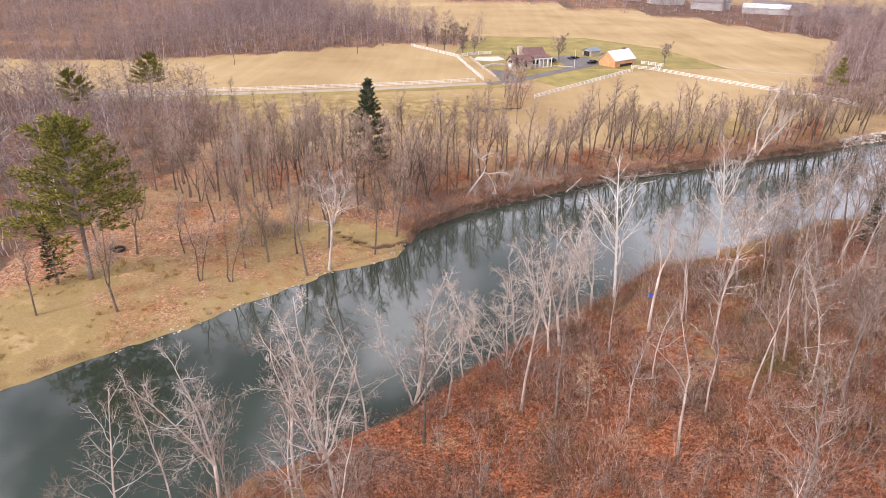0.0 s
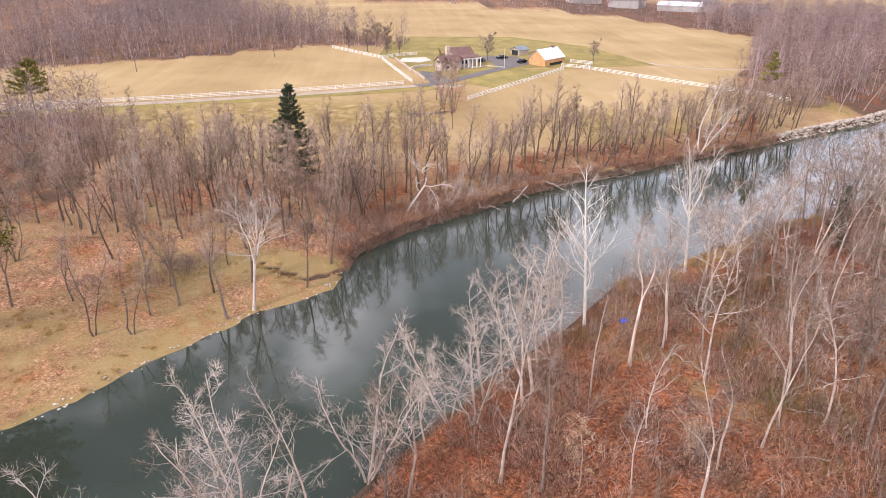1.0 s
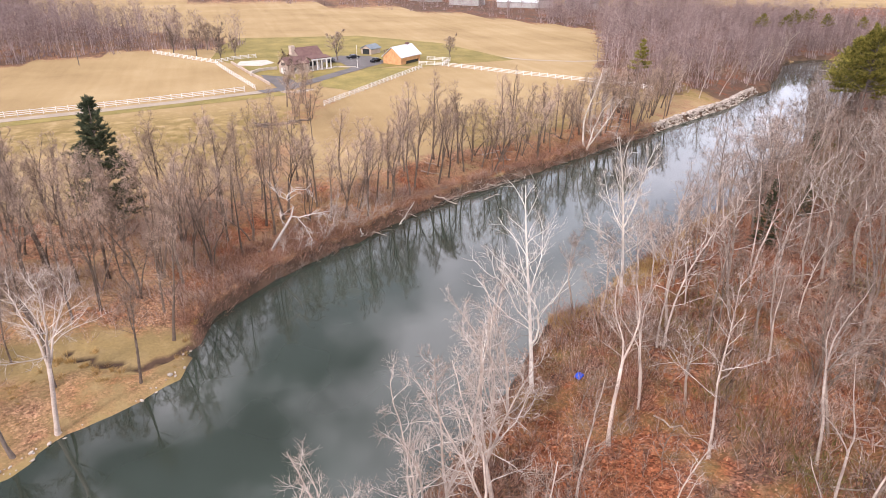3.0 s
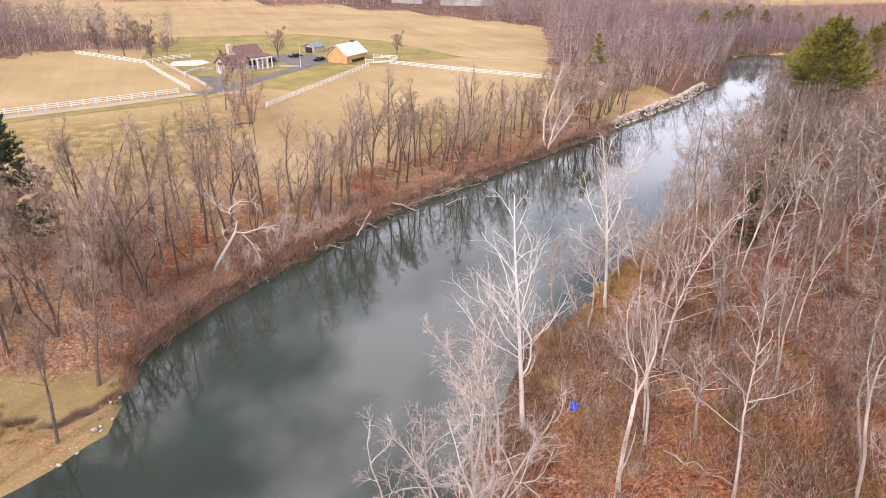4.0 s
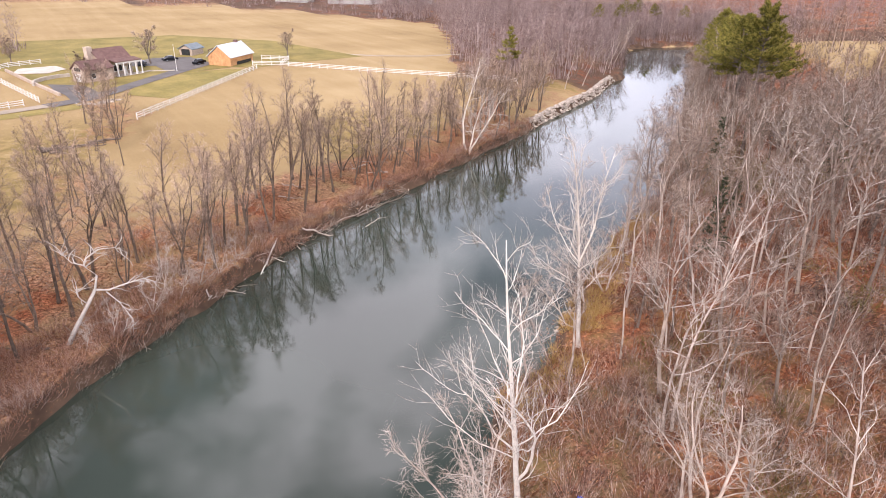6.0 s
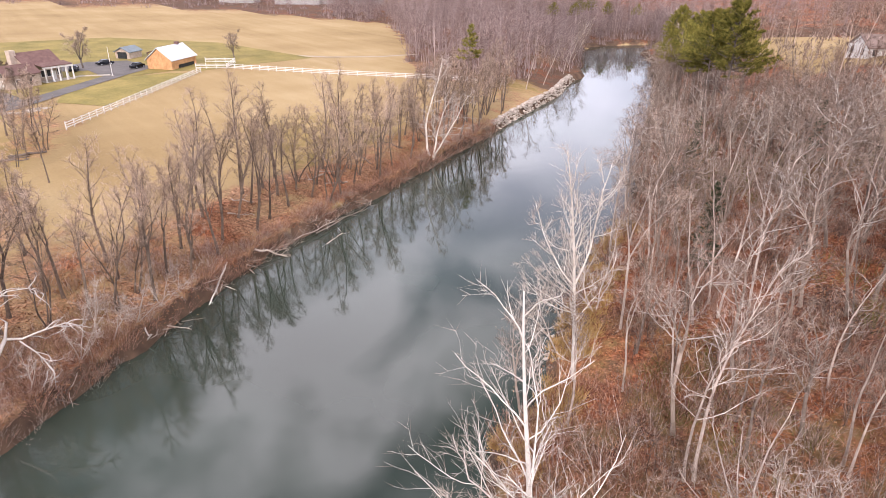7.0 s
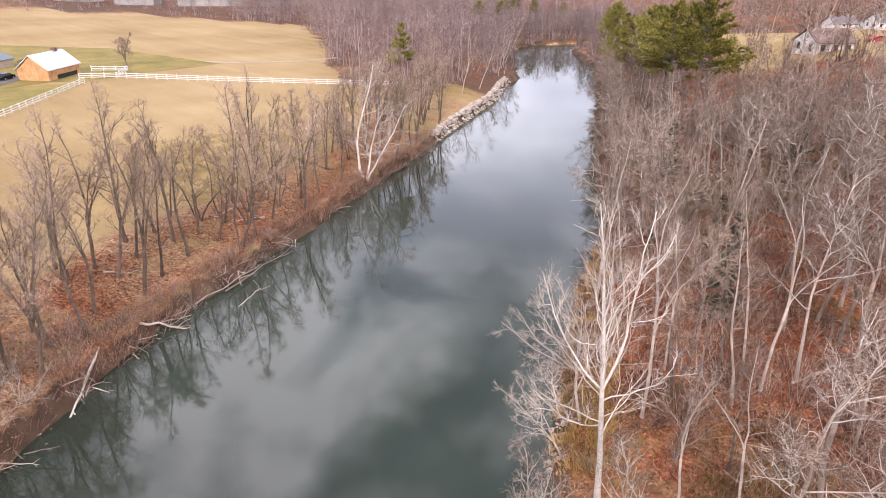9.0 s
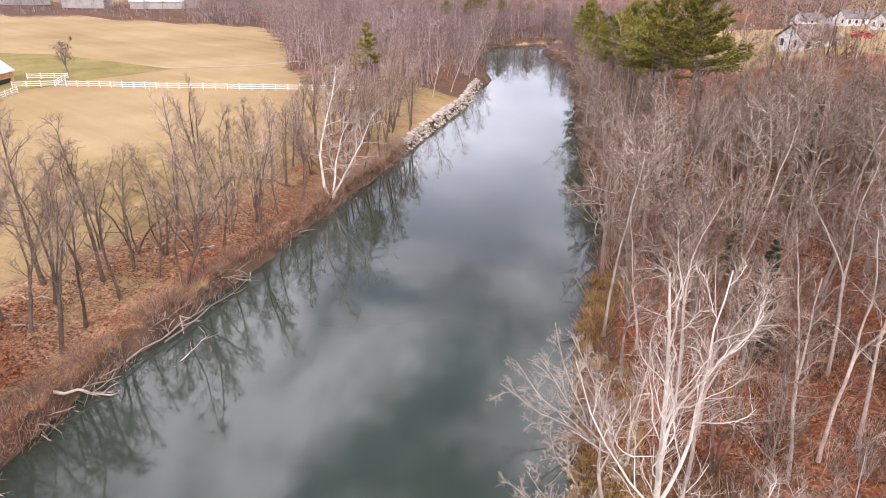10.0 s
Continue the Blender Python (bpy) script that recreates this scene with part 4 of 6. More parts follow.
landmark(make_tree("forest_tree", "bare pale woodland tree above the blue tarpaulin", bare_tree(207, 15, 0.17, 2, 0.45, 16, 0.3, 48, 0.1, 7, 5, 0.9, 0.010, 0.2, 7, 0.5, 0.2, 0.7), (M_FLAKY, M_LIMB, M_TWIGW)), 24.2, 56.8, 1.0, 0, 5, 100)
white_pine = [make_conifer("white_pine", "tall green white pine with layered boughs", conifer(300 + i, 23.0, 0.30, 5.6, 12, 7, 36, 0.6, -6, 1.8, 0.58, 0.15), M_PINE, "pines by the river") for i in range(2)]
spruce = make_conifer("spruce", "dark green narrow spruce standing among bare trees", conifer(310, 17.8, 0.24, 4.6, 28, 8, 26, 0.55, 8, 1.5, 0.10, 0.06), M_SPRUCE)
small_fir = make_conifer("fir", "small dark green fir in the woods", conifer(311, 11.0, 0.12, 1.7, 26, 6, 16, 0.30, 8, 1.0, 0.12, 0.22), M_SPRUCE, "small firs")
landmark(spruce, -17.9, 117.5, 1.0, 0, 2, -40)
PLACED.extend(((-17, 114), (-15.5, 111), (-18.5, 111), (-14.5, 115), (-21, 115)))
landmark(make_conifer("white_pine", "broad green pine on the grassy flat", conifer(302, 23.0, 0.38, 7.4, 17, 8, 34, 0.7, 0, 3.0, 0.34, 0.12), M_PINE), -51.2, 68.2, 1.0, 0, 5, -20)
landmark(white_pine[0], -78, 150, 0.75, 0, 4, -20)
white_pine[0].scale = (1, 1, 1)
landmark(make_conifer("pine", "slender pine with green needles only at its top", conifer(305, 18.4, 0.2, 2.4, 9, 6, 10, 0.7, 4, 1.2, 0.62, 0.2), M_PINE), 97.4, 156.6, 1.0, 0, 1, 0)
landmark(small_fir, -55.1, 66.9, 0.9, 0, 0, 0)
landmark(white_pine[1], 112, 109, 1.0, 0, 2, 120)
for x, y, s, k in ((105.5, 103, 1.1, 0), (119, 114, 0.92, 0), (127, 121, 0.95, 1), (134, 128, 0.85, 0), (118, 106, 0.85, 1), (144, 136, 0.75, 1), (156, 143, 0.75, 0),
                   (178, 158, 0.8, 1), (190, 163, 0.85, 0), (202, 170, 0.8, 1), (218, 174, 0.6, 0), (196, 152, 0.7, 1), (215, 162, 0.7, 0),
                   (-85, 130, 0.7, 0), (240, 246, 0.55, 0), (250, 252, 0.6, 1), (230, 250, 0.55, 0), (262, 244, 0.55, 1), (276, 238, 0.5, 0), (268, 258, 0.6, 1)):
    PLACED.append((x, y))
    put(white_pine[k], stand(x, y, s, 70 * x, 2, 150))
for x, y, s in ((93.5, 100.5, 1.0), (65.2, 82.2, 1.05), (104.5, 88, 1.1), (79, 88, 0.7), (-49.8, 344, 0.65)):
    PLACED.append((x, y))
    put(small_fir, stand(x, y, s, 30 * x))

white_pine[0].scale = (0.75, 0.75, 0.75)
# the trees of the far bank, between the water and the hay field
rng = random.Random(5)
count = 0
for _ in range(5000):
    x, y = rng.uniform(-62, 112), rng.uniform(58, 176)
    if not inside(np.array([x]), np.array([y]), LEFT_STRIP)[0]:
        continue
    way, d = to_river(x, y)
    if d < 1.2 or not free(x, y, 2.5):
        continue
    thin = 0.10 if (x < -5 and y < 92) else (0.55 if d < 4 else 0.8)
    if rng.random() > thin:
        continue
    PLACED.append((x, y))
    root = rng.choice(slim + multi + slim)
    big = (1.0 if x > -30 else 0.85) * rng.uniform(0.8, 1.22) * (0.9 if x > 60 else 1.0)
    put(root, stand(x, y, big, rng.uniform(0, 360), rng.uniform(0, 7) if d > 3 else rng.uniform(4, 16), way + rng.gauss(0, 45)))
    count += 1
    if count >= 140:
        break

count = 0
for _ in range(4000):
    x, y = rng.uniform(14, 112), rng.uniform(106, 176)
    way, d = to_river(x, y)
    if bool(river_field(np.array([x]), np.array([y]))[0][0]) or d < 2.5 or d > 13.5 or not free(x, y, 2.6):
        continue
    PLACED.append((x, y))
    put(rng.choice(slim + multi), stand(x, y, rng.uniform(0.75, 1.1), rng.uniform(0, 360), rng.uniform(0, 8), way + rng.gauss(0, 45)))
    count += 1
    if count >= 46:
        break
for _ in range(1500):
    x, y = rng.uniform(-46, 26), rng.uniform(94, 138)
    way, d = to_river(x, y)
    if not inside(np.array([x]), np.array([y]), LEFT_STRIP)[0] or d < 6 or not free(x, y, 2.2):
        continue
    PLACED.append((x, y))
    put(rng.choice(slim + multi), stand(x, y, rng.uniform(0.8, 1.15), rng.uniform(0, 360), rng.uniform(0, 8), way + rng.gauss(0, 60)))
    count += 1
    if count >= 46 + 30:
        break
for k, (x, y, h) in enumerate(((6, 104.2, 0.34), (10, 106.8, 0.4), (13, 108.4, 0.36), (15.5, 110.2, 0.42), (12, 110.4, 0.45), (18, 111.8, 0.36), (3.6, 103, 0.3), (20.5, 113.6, 0.3))):
    PLACED.append((x, y))
    put(white[k % 2], stand(x, y, h, 75 * k, 22, to_river(x, y)[0] + 25 * math.sin(k)), "low pale shrubby tree leaning out over the water")
for k in range(16):
    for _ in range(60):
        x, y = rng.uniform(16, 100), rng.uniform(106, 152)
        way, d = to_river(x, y)
        if 1.4 < d < 4.5 and not river_field(np.array([x]), np.array([y]))[0][0] and free(x, y, 3.0):
            PLACED.append((x, y))
            put((slim + multi)[k % 9], stand(x, y, rng.uniform(1.1, 1.3), 61 * k, rng.uniform(2, 9), way + rng.gauss(0, 40)), "tall bare dark-trunked tree at the edge of the river bank")
            break
# trees along the ditch that runs down from the drive
for k in range(34):
    u = rng.uniform(0, 1)
    x, y = 4 + 15 * u + rng.gauss(0, 4.5), 124 + 66 * u ** 1.2 + rng.gauss(0, 3)
    if free(x, y, 2.5):
        PLACED.append((x, y))
        put(rng.choice(slim + multi), stand(x, y, rng.uniform(0.55, 0.95), rng.uniform(0, 360), rng.uniform(0, 6), rng.uniform(0, 360)))
for k, (x, y) in enumerate(((112, 161), (128, 168), (138, 171), (150, 179), (158, 181), (168, 188), (180, 196), (190, 203), (200, 211), (206, 214), (120, 170), (144, 180))):
    PLACED.append((x, y))
    put((pale + [multi[1]])[k % 4], stand(x, y, rng.uniform(0.7, 1.0), 80 * k, rng.uniform(4, 16), -40))

# the wooded bank below and ahead of the camera
for k, (x, y) in enumerate(((92, 103), (98, 108), (104, 111), (109, 116), (115, 119), (121, 124), (127, 127), (133, 132), (140, 138), (101, 104), (112, 110), (119, 115), (126, 118), (107, 106), (147, 146), (156, 152))):
    right_, d = bool(river_field(np.array([x]), np.array([y]))[0][0]), to_river(x, y)[1]
    if right_ and d > 1:
        PLACED.append((x, y))
        put((pale + spread)[k % 6], stand(x, y, 0.75 + 0.06 * (k % 5), 50 * k, 6, to_river(x, y)[0] + 20 * math.sin(3 * k)))
count = 0
for _ in range(9000):
    x, y = rng.uniform(-45, 165), rng.uniform(-25, 160)
    way, d = to_river(x, y)
    right = bool(river_field(np.array([x]), np.array([y]))[0][0])
    if not right or d < 1.0 or d > 85 or math.hypot(x - 26.8, y - 65.6) < 4 or (x > 122 and d > 16):
        continue
    clearing = 0.34 if (x < 36 and d > 5) else 1.0
    if rng.random() > clearing * (1.0 if d < 45 else 0.7) or not free(x, y, 2.7 if x > 66 else 3.2):
        continue
    PLACED.append((x, y))
    root = rng.choice(spread * 4 + forest + pale) if x > 66 else rng.choice(forest * 4 + spread + pale * 3 + multi + sapling) if x > 36 or d < 5 else rng.choice(forest + pale + sapling * 4)
    put(root, stand(x, y, rng.uniform(0.6, 1.08) if x < 60 else rng.uniform(0.75, 1.2), rng.uniform(0, 360), rng.uniform(0, 7), way + rng.gauss(0, 50)))
    count += 1
    if count >= 430:
        break

# lawn trees by the house
def leafy_tree(seed, height):
    trunk, branch, twig = bare_tree(seed, height, 0.08, 1, 0.2, 16, 0.34, 60, 0.05, 6, 4, 0.6, 0.008, 0.2, 6, stout=0.7)
    root = make_tree("beech", "young beech that has kept its tan withered leaves", (trunk, branch, twig), (M_LIMB, M_LIMB, M_TWIG))
    r, leaves = random.Random(seed), Pile()
    for _ in range(900):
        q = np.array(r.choice(twig.v))
        leaves.sliver(q, (r.gauss(0, 1), r.gauss(0, 1), r.gauss(-0.5, 0.5)), r.uniform(0.09, 0.15), r.uniform(0.03, 0.05))
    add_mesh("foliage", leaves.v, leaves.f, M_BEECH, root, "tan withered leaves", kind="stuff")
    return root


for k, (x, y, h) in enumerate(((13.5, 40.3, 6.5), (24.0, 41.0, 4.5))):
    leafy_tree(760 + k, h).matrix_basis = stand(x, y, 1.0, 50 * k, 4, 120)
round_tree = make_tree("lawn_tree", "rounded bare tree on the lawn by the house", bare_tree(400, 10.5, 0.24, 5, 0.22, 34, 0.34, 56, 0.05, 9, 8, 0.8, 0.014, 0.18, 7, 0.2, 0.42, 0.7), (M_BARK, M_BARK, M_TWIG), "lawn trees")
round_tree.matrix_basis = stand(40.8, 251.8, 1.05, 0)
for x, y, s in ((82, 248, 0.78), (21.5, 222.5, 0.62), (24, 221, 0.5), (22, 246, 0.5), (2, 262, 0.7), (-6, 275, 0.95), (2, 278, 1.0), (-14, 284, 0.95), (-2, 288, 1.05), (7, 268, 0.75)):
    put(round_tree, stand(x, y, s, 40 * x))
for root, (x, y) in zip(slim + multi + forest + spread + pale + sapling + white,
                        ((-52, 100), (-47, 108), (-58, 112), (-50, 118), (-57, 125), (-64, 118), (-66, 104), (-70, 95), (-68, 128), (-76, 110),
                         (-80, 96), (-86, 104), (-84, 118), (-77, 130), (-90, 90), (-72, 84), (-95, 112), (-64, 84), (-60, 90), (-74, 140), (-44, 96), (-47, 89), (-39, 98), (-12, 36), (-5.5, 43))):
    root.matrix_basis = stand(x, y, 1.0, 33 * x, 4, -30)


def joined(name, label, category, pieces, mat, spots):
    """One object out of many scaled and turned copies of small triangle meshes; spots: (piece, x, y, scale, spin)."""
    vs, ts, base = [], [], 0
    zs = land(np.array([s[1] for s in spots]), np.array([s[2] for s in spots]))
    for (k, x, y, s, w), z in zip(spots, zs):
        v, t = pieces[k]
        c, n = math.cos(w), math.sin(w)
        r = np.array([[c, n, 0], [-n, c, 0], [0, 0, 1]])
        vs.append(v @ r * s + np.array([x, y, z - 0.05]))
        ts.append(t + base)
        base += len(v)
    me = fast_mesh(name, np.concatenate(vs), np.concatenate(ts), mat)
    return tagged(new(name, me), label, category, kind="stuff")


def arrays(*piles):
    vs, ts, base = [], [], 0
    for p in piles:
        v = np.array(p.v, float)
        for f in p.f:
            for i in range(1, len(f) - 1):
                ts.append((f[0] + base, f[i] + base, f[i + 1] + base))
        vs.append(v)
        base += len(v)
    return np.concatenate(vs), np.array(ts)


def scatter(poly, n, gap, rng, low=0.8, high=1.15, kinds=5, avoid=None):
    xs, ys = [p[0] for p in poly], [p[1] for p in poly]
    grid, out = {}, []
    for _ in range(n * 12):
        x, y = rng.uniform(min(xs), max(xs)), rng.uniform(min(ys), max(ys))
        if not inside(np.array([x]), np.array([y]), poly)[0] or (avoid and avoid(x, y)):
            continue
        cell = (int(x // gap), int(y // gap))
        if cell in grid:
            continue
        grid[cell] = 1
        out.append((rng.randrange(kinds), x, y, rng.uniform(low, high), rng.uniform(0, 6.28)))
        if len(out) >= n:
            break
    return out


far_kinds = [far_tree(500 + i, 14.5, 3.6, 150, 0.058) for i in range(5)]
near_kinds = [far_tree(520 + i, 14.5, 3.3, 150, 0.052) for i in range(5)]
rng = random.Random(8)
joined("woods", "bare grey-brown woodland on the hill beyond the field", "woodland", far_kinds, M_WOODS, scatter([(-150, 238), *WOOD_HILL[1:10], (-150, 520)], 680, 4.0, rng, 0.75, 1.1) + scatter([(-300, 232), (-150, 238), (-150, 480), (-300, 520)], 260, 6.0, rng, 0.8, 1.1))
joined("woods", "bare woodland beside the grassy river flat", "woodland", far_kinds, M_WOODS, scatter([(-140, 60), *WOOD_WEST[1:7], (-140, 186)], 200, 3.8, rng, 0.8, 1.2))
joined("woods", "bare mauve-brown woodland between the field and the river bend", "woodland", far_kinds, M_WOODS, scatter([*WOOD_EAST[:6], (250, 440), (330, 440), (330, 205), *WOOD_EAST[9:]], 1000, 3.3, rng, 0.65, 1.15))
joined("woods", "bare tree belt behind the far end of the hay field", "woodland", far_kinds, M_WOODS, scatter(WOOD_FAR, 300, 5.0, rng, 0.6, 0.9))
joined("woods", "bare woodland on the slope towards the houses", "woodland", near_kinds, M_TWIG,
       scatter([(150, 140), (212, 178), (230, 184), (300, 156), (420, 132), (420, 205), (560, 260), (560, 60), (320, 85), (300, 108), (245, 112), (235, 60), (130, 20), (105, 60), (125, 100)], 480, 4.2, rng, 0.75, 1.1,
               avoid=lambda x, y: 116 < x < 320 and 58 < y < 140 and to_river(x, y)[1] > 14 and (x > 160 or (int(x * 7) + int(y * 5)) % 2)))


def bend_bank(x, y):
    right, d, _, _ = river_field(np.array([x]), np.array([y]))
    return d[0] < 0.8 or (right[0] and x < 200)


joined("woods", "bare trees crowding the banks of the river bend", "woodland", near_kinds, M_WOODS, scatter([(176, 186), (205, 210), (232, 226), (262, 218), (300, 190), (300, 230), (250, 250), (205, 232), (172, 198)], 260, 2.5, rng, 0.35, 0.75, avoid=bend_bank)
       + scatter([(200, 172), (216, 186), (238, 205), (262, 200), (262, 180), (230, 165)], 110, 3.0, rng, 0.6, 1.0, avoid=bend_bank))


def pole_kind(seed, height, width, n, r):
    """A clump of young bare stems: fine upright twigs only."""
    rng = random.Random(seed)
    p = Pile()
    for _ in range(5):
        w, out = rng.uniform(0, 6.28), rng.uniform(0, width * 0.5)
        foot = np.array([math.cos(w) * out, math.sin(w) * out, -0.2])
        pts = wander(rng, foot, (math.cos(w) * 0.15, math.sin(w) * 0.15, 1), height * rng.uniform(0.6, 1.0), 3, 0.10, 0.04)
        for a, b in zip(pts[:-1], pts[1:]):
            p.sliver(a, b - a, height * 0.34, r * 2.2)
        for _ in range(n):
            q, d = along(pts, rng.uniform(0.15, 1.0) * 0.99)
            p.sliver(q, sideways(rng, d, radians(rng.uniform(15, 70))), rng.uniform(0.6, 1.9), r * rng.uniform(0.7, 1.2))
    return arrays(p)


pole_kinds = [pole_kind(560 + i, 7.5, 3.2, 34, 0.024) for i in range(4)]


def slope_wood(x, y):
    right, d, _, _ = river_field(np.array([x]), np.array([y]))
    return not right[0] or d[0] < 2.0 or d[0] > 75


joined("young_growth", "grey-mauve haze of young bare stems between the woodland trees", "woodland", pole_kinds, M_MAUVE,
       scatter([(74, 95), (84, 103), (160, 150), (190, 140), (170, 70), (120, 50), (84, 74)], 200, 3.8, rng, 0.45, 0.95, 4, avoid=slope_wood))
joined("young_growth", "thin haze of young bare stems above the leaf litter", "woodland", pole_kinds, M_TWIG,
       scatter([(-30, 10), (-10, 40), (20, 58), (56, 86), (84, 74), (80, 40), (40, 0), (-30, 0)], 300, 3.4, rng, 0.3, 0.66, 4, avoid=slope_wood))
joined("woods", "bare hazy woodland round the far houses", "woodland", far_kinds, M_WOODS, scatter([(330, 90), (600, 90), (600, 330), (330, 300)], 220, 7.0, rng, 0.7, 1.0, avoid=lambda x, y: 330 < x < 510 and 118 < y < 195 and (x + y) % 9 < 6))


def shrub(seed, stems, height, spread_, r, twig=2):
    rng = random.Random(seed)
    p = Pile()
    for _ in range(stems):
        w, q = rng.uniform(0, 6.28), rng.uniform(0, 1)
        foot = np.array([math.cos(w), math.sin(w), 0]) * q * spread_ * 0.5
        way = np.array([math.cos(w) * q * spread_ * 0.8 + rng.gauss(0, 0.25), math.sin(w) * q * spread_ * 0.8 + rng.gauss(0, 0.25), height])
        ln = height * rng.uniform(0.5, 1.1)
        p.sliver(foot, way, ln, r)
        for _ in range(twig):
            u = rng.uniform(0.3, 0.85)
            p.sliver(foot + unit(way) * ln * u, unit(way) + np.array([rng.gauss(0, 0.6), rng.gauss(0, 0.6), rng.gauss(0.1, 0.4)]), ln * rng.uniform(0.25, 0.5), r * 0.6)
    return arrays(p)


def litter_clump(seed, n, size, height):
    """Small curled dead leaves held in a clump."""
    rng = random.Random(seed)
    p = Pile()
    for _ in range(n):
        q = np.array([rng.gauss(0, size), rng.gauss(0, size), abs(rng.gauss(0, height))])
        p.sliver(q, np.array([rng.gauss(0, 1), rng.gauss(0, 1), rng.gauss(0, 0.5)]), rng.uniform(0.12, 0.26), rng.uniform(0.03, 0.06))
    return arrays(p)


brush_kinds = [shrub(600 + i, 22, 1.5, 1.9, 0.014, 3) for i in range(4)]
grass_kinds = [shrub(620 + i, 40, 0.8, 0.9, 0.02, 0) for i in range(3)]
thicket_kinds = [shrub(660 + i, 24, 2.3, 3.0, 0.014, 5) for i in range(3)]
leaf_kinds = [litter_clump(640 + i, 60, 1.3, 0.10) for i in range(3)]


def spots(n, region, rng, low, high, kinds, box):
    out = []
    for _ in range(n * 30):
        x, y = rng.uniform(box[0], box[1]), rng.uniform(box[2], box[3])
        out.append((x, y))
    a = np.array(out)
    right, d, _, _ = river_field(a[:, 0], a[:, 1])
    keep = region(a[:, 0], a[:, 1], right, d)
    return [(rng.randrange(kinds), x, y, rng.uniform(low, high), rng.uniform(0, 6.28)) for x, y in a[keep][:n]]


rng = random.Random(12)
joined("brush", "dense reddish-brown leafless brush along the water's edge", "brush", brush_kinds, M_SHORE,
       spots(640, lambda x, y, r, d: ~r & (d > 0.25) & (d < np.where(x < 24, 6.5, 2.4)) & (x > -9) & (x < 98) & (y > 86) & (value_noise(x, y, 8, 20) > np.where(d < 1.6, 0.1, 0.25 + 0.04 * d)), rng, 0.6, 1.35, 4, (-9, 130, 84, 172)))
joined("brush", "grey-brown thicket between the bare trees", "brush", brush_kinds, M_BRUSH2,
       spots(220, lambda x, y, r, d: ~r & (d > 5) & (x < 22) & inside(x, y, LEFT_STRIP) & (value_noise(x, y, 11, 21) > 0.42) & ((y > 88) | (x < -45)), rng, 0.7, 1.6, 4, (-62, 24, 70, 140)))
joined("brush", "russet undergrowth on the wooded bank", "brush", brush_kinds, M_BRUSH,
       spots(2300, lambda x, y, r, d: r & (d > 0.8) & (d < 60) & (value_noise(x, y, 9, 22) > 0.38), rng, 0.7, 1.7, 4, (-40, 130, -5, 125)))
joined("brush", "olive-brown tangled brush on the near wooded slope", "brush", thicket_kinds, M_OLIVE,
       spots(260, lambda x, y, r, d: r & (d > 1.5) & (d < 50) & (value_noise(x, y, 10, 36) > 0.42), rng, 0.45, 1.0, 3, (-30, 60, -5, 75)))
joined("brush", "pale twiggy undergrowth on the wooded bank", "brush", brush_kinds, M_BRUSH2,
       spots(900, lambda x, y, r, d: r & (d > 1.2) & (d < 70) & (value_noise(x, y, 10, 23) > 0.5), rng, 0.7, 1.7, 4, (-40, 140, -5, 125)))
joined("green_brush", "olive-green honeysuckle brush under the trees", "brush", brush_kinds, M_GREENB,
       spots(170, lambda x, y, r, d: r & (d > 8) & (d < 55) & (value_noise(x, y, 9, 24) > 0.74), rng, 0.7, 1.6, 4, (-20, 125, 10, 115)))
joined("green_brush", "dull green creeper and honeysuckle among the woodland trees", "brush", thicket_kinds, M_GREENB,
       spots(170, lambda x, y, r, d: r & (d > 4) & (d < 50) & (value_noise(x, y, 9, 44) > 0.62), rng, 0.7, 1.5, 3, (62, 135, 60, 130)))
joined("dry_grass", "golden dry grass on the edge of the wooded bank", "grass", grass_kinds, M_STRAW,
       spots(420, lambda x, y, r, d: r & (d > 0.2) & (d < 4.5) & (x > 20) & (value_noise(x, y, 7, 25) > 0.35), rng, 0.7, 1.5, 3, (18, 75, 60, 105)))
joined("fallen_leaves", "brown and russet fallen leaves on the wooded bank", "leaves", leaf_kinds, M_LEAFY,
       spots(2400, lambda x, y, r, d: r & (d > 1.5) & (d < 55), rng, 0.7, 1.4, 3, (-30, 105, 5, 105)))
joined("fallen_leaves", "brown fallen leaves under the bank trees", "leaves", leaf_kinds, M_LEAFY,
       spots(600, lambda x, y, r, d: ~r & (d > 1.0) & (d < 22) & inside(x, y, LEFT_STRIP) & (y > 96), rng, 0.7, 1.3, 3, (-10, 110, 90, 176)))
joined("thicket", "tall grey-mauve thicket of leafless shrubs on the river bank", "brush", thicket_kinds, M_BRUSH3,
       spots(250, lambda x, y, r, d: ~r & (d > 0.6) & (d < 24) & (x < 30) & ((y > 90) | ((x < -12) & (d > 13))) & (value_noise(x, y, 7, 29) > 0.36 + 0.010 * d + 0.012 * np.maximum(x, 0)), rng, 0.5, 1.15, 3, (-48, 30, 80, 135)))
joined("thicket", "grey twiggy thicket under the woodland trees", "brush", thicket_kinds, M_BRUSH2,
       spots(420, lambda x, y, r, d: r & (d > 1.5) & (d < 60) & (value_noise(x, y, 12, 30) > 0.45), rng, 0.6, 1.3, 3, (-35, 140, -10, 125)))
joined("dry_grass", "tufts of dry straw-coloured grass on the river flat", "grass", grass_kinds, M_STRAW,
       spots(260, lambda x, y, r, d: ~r & (d > 0.5) & (d < 24) & (x < -6) & (y < 92) & (value_noise(x, y, 6, 27) > 0.5), rng, 0.4, 0.9, 3, (-62, -5, 50, 92)))
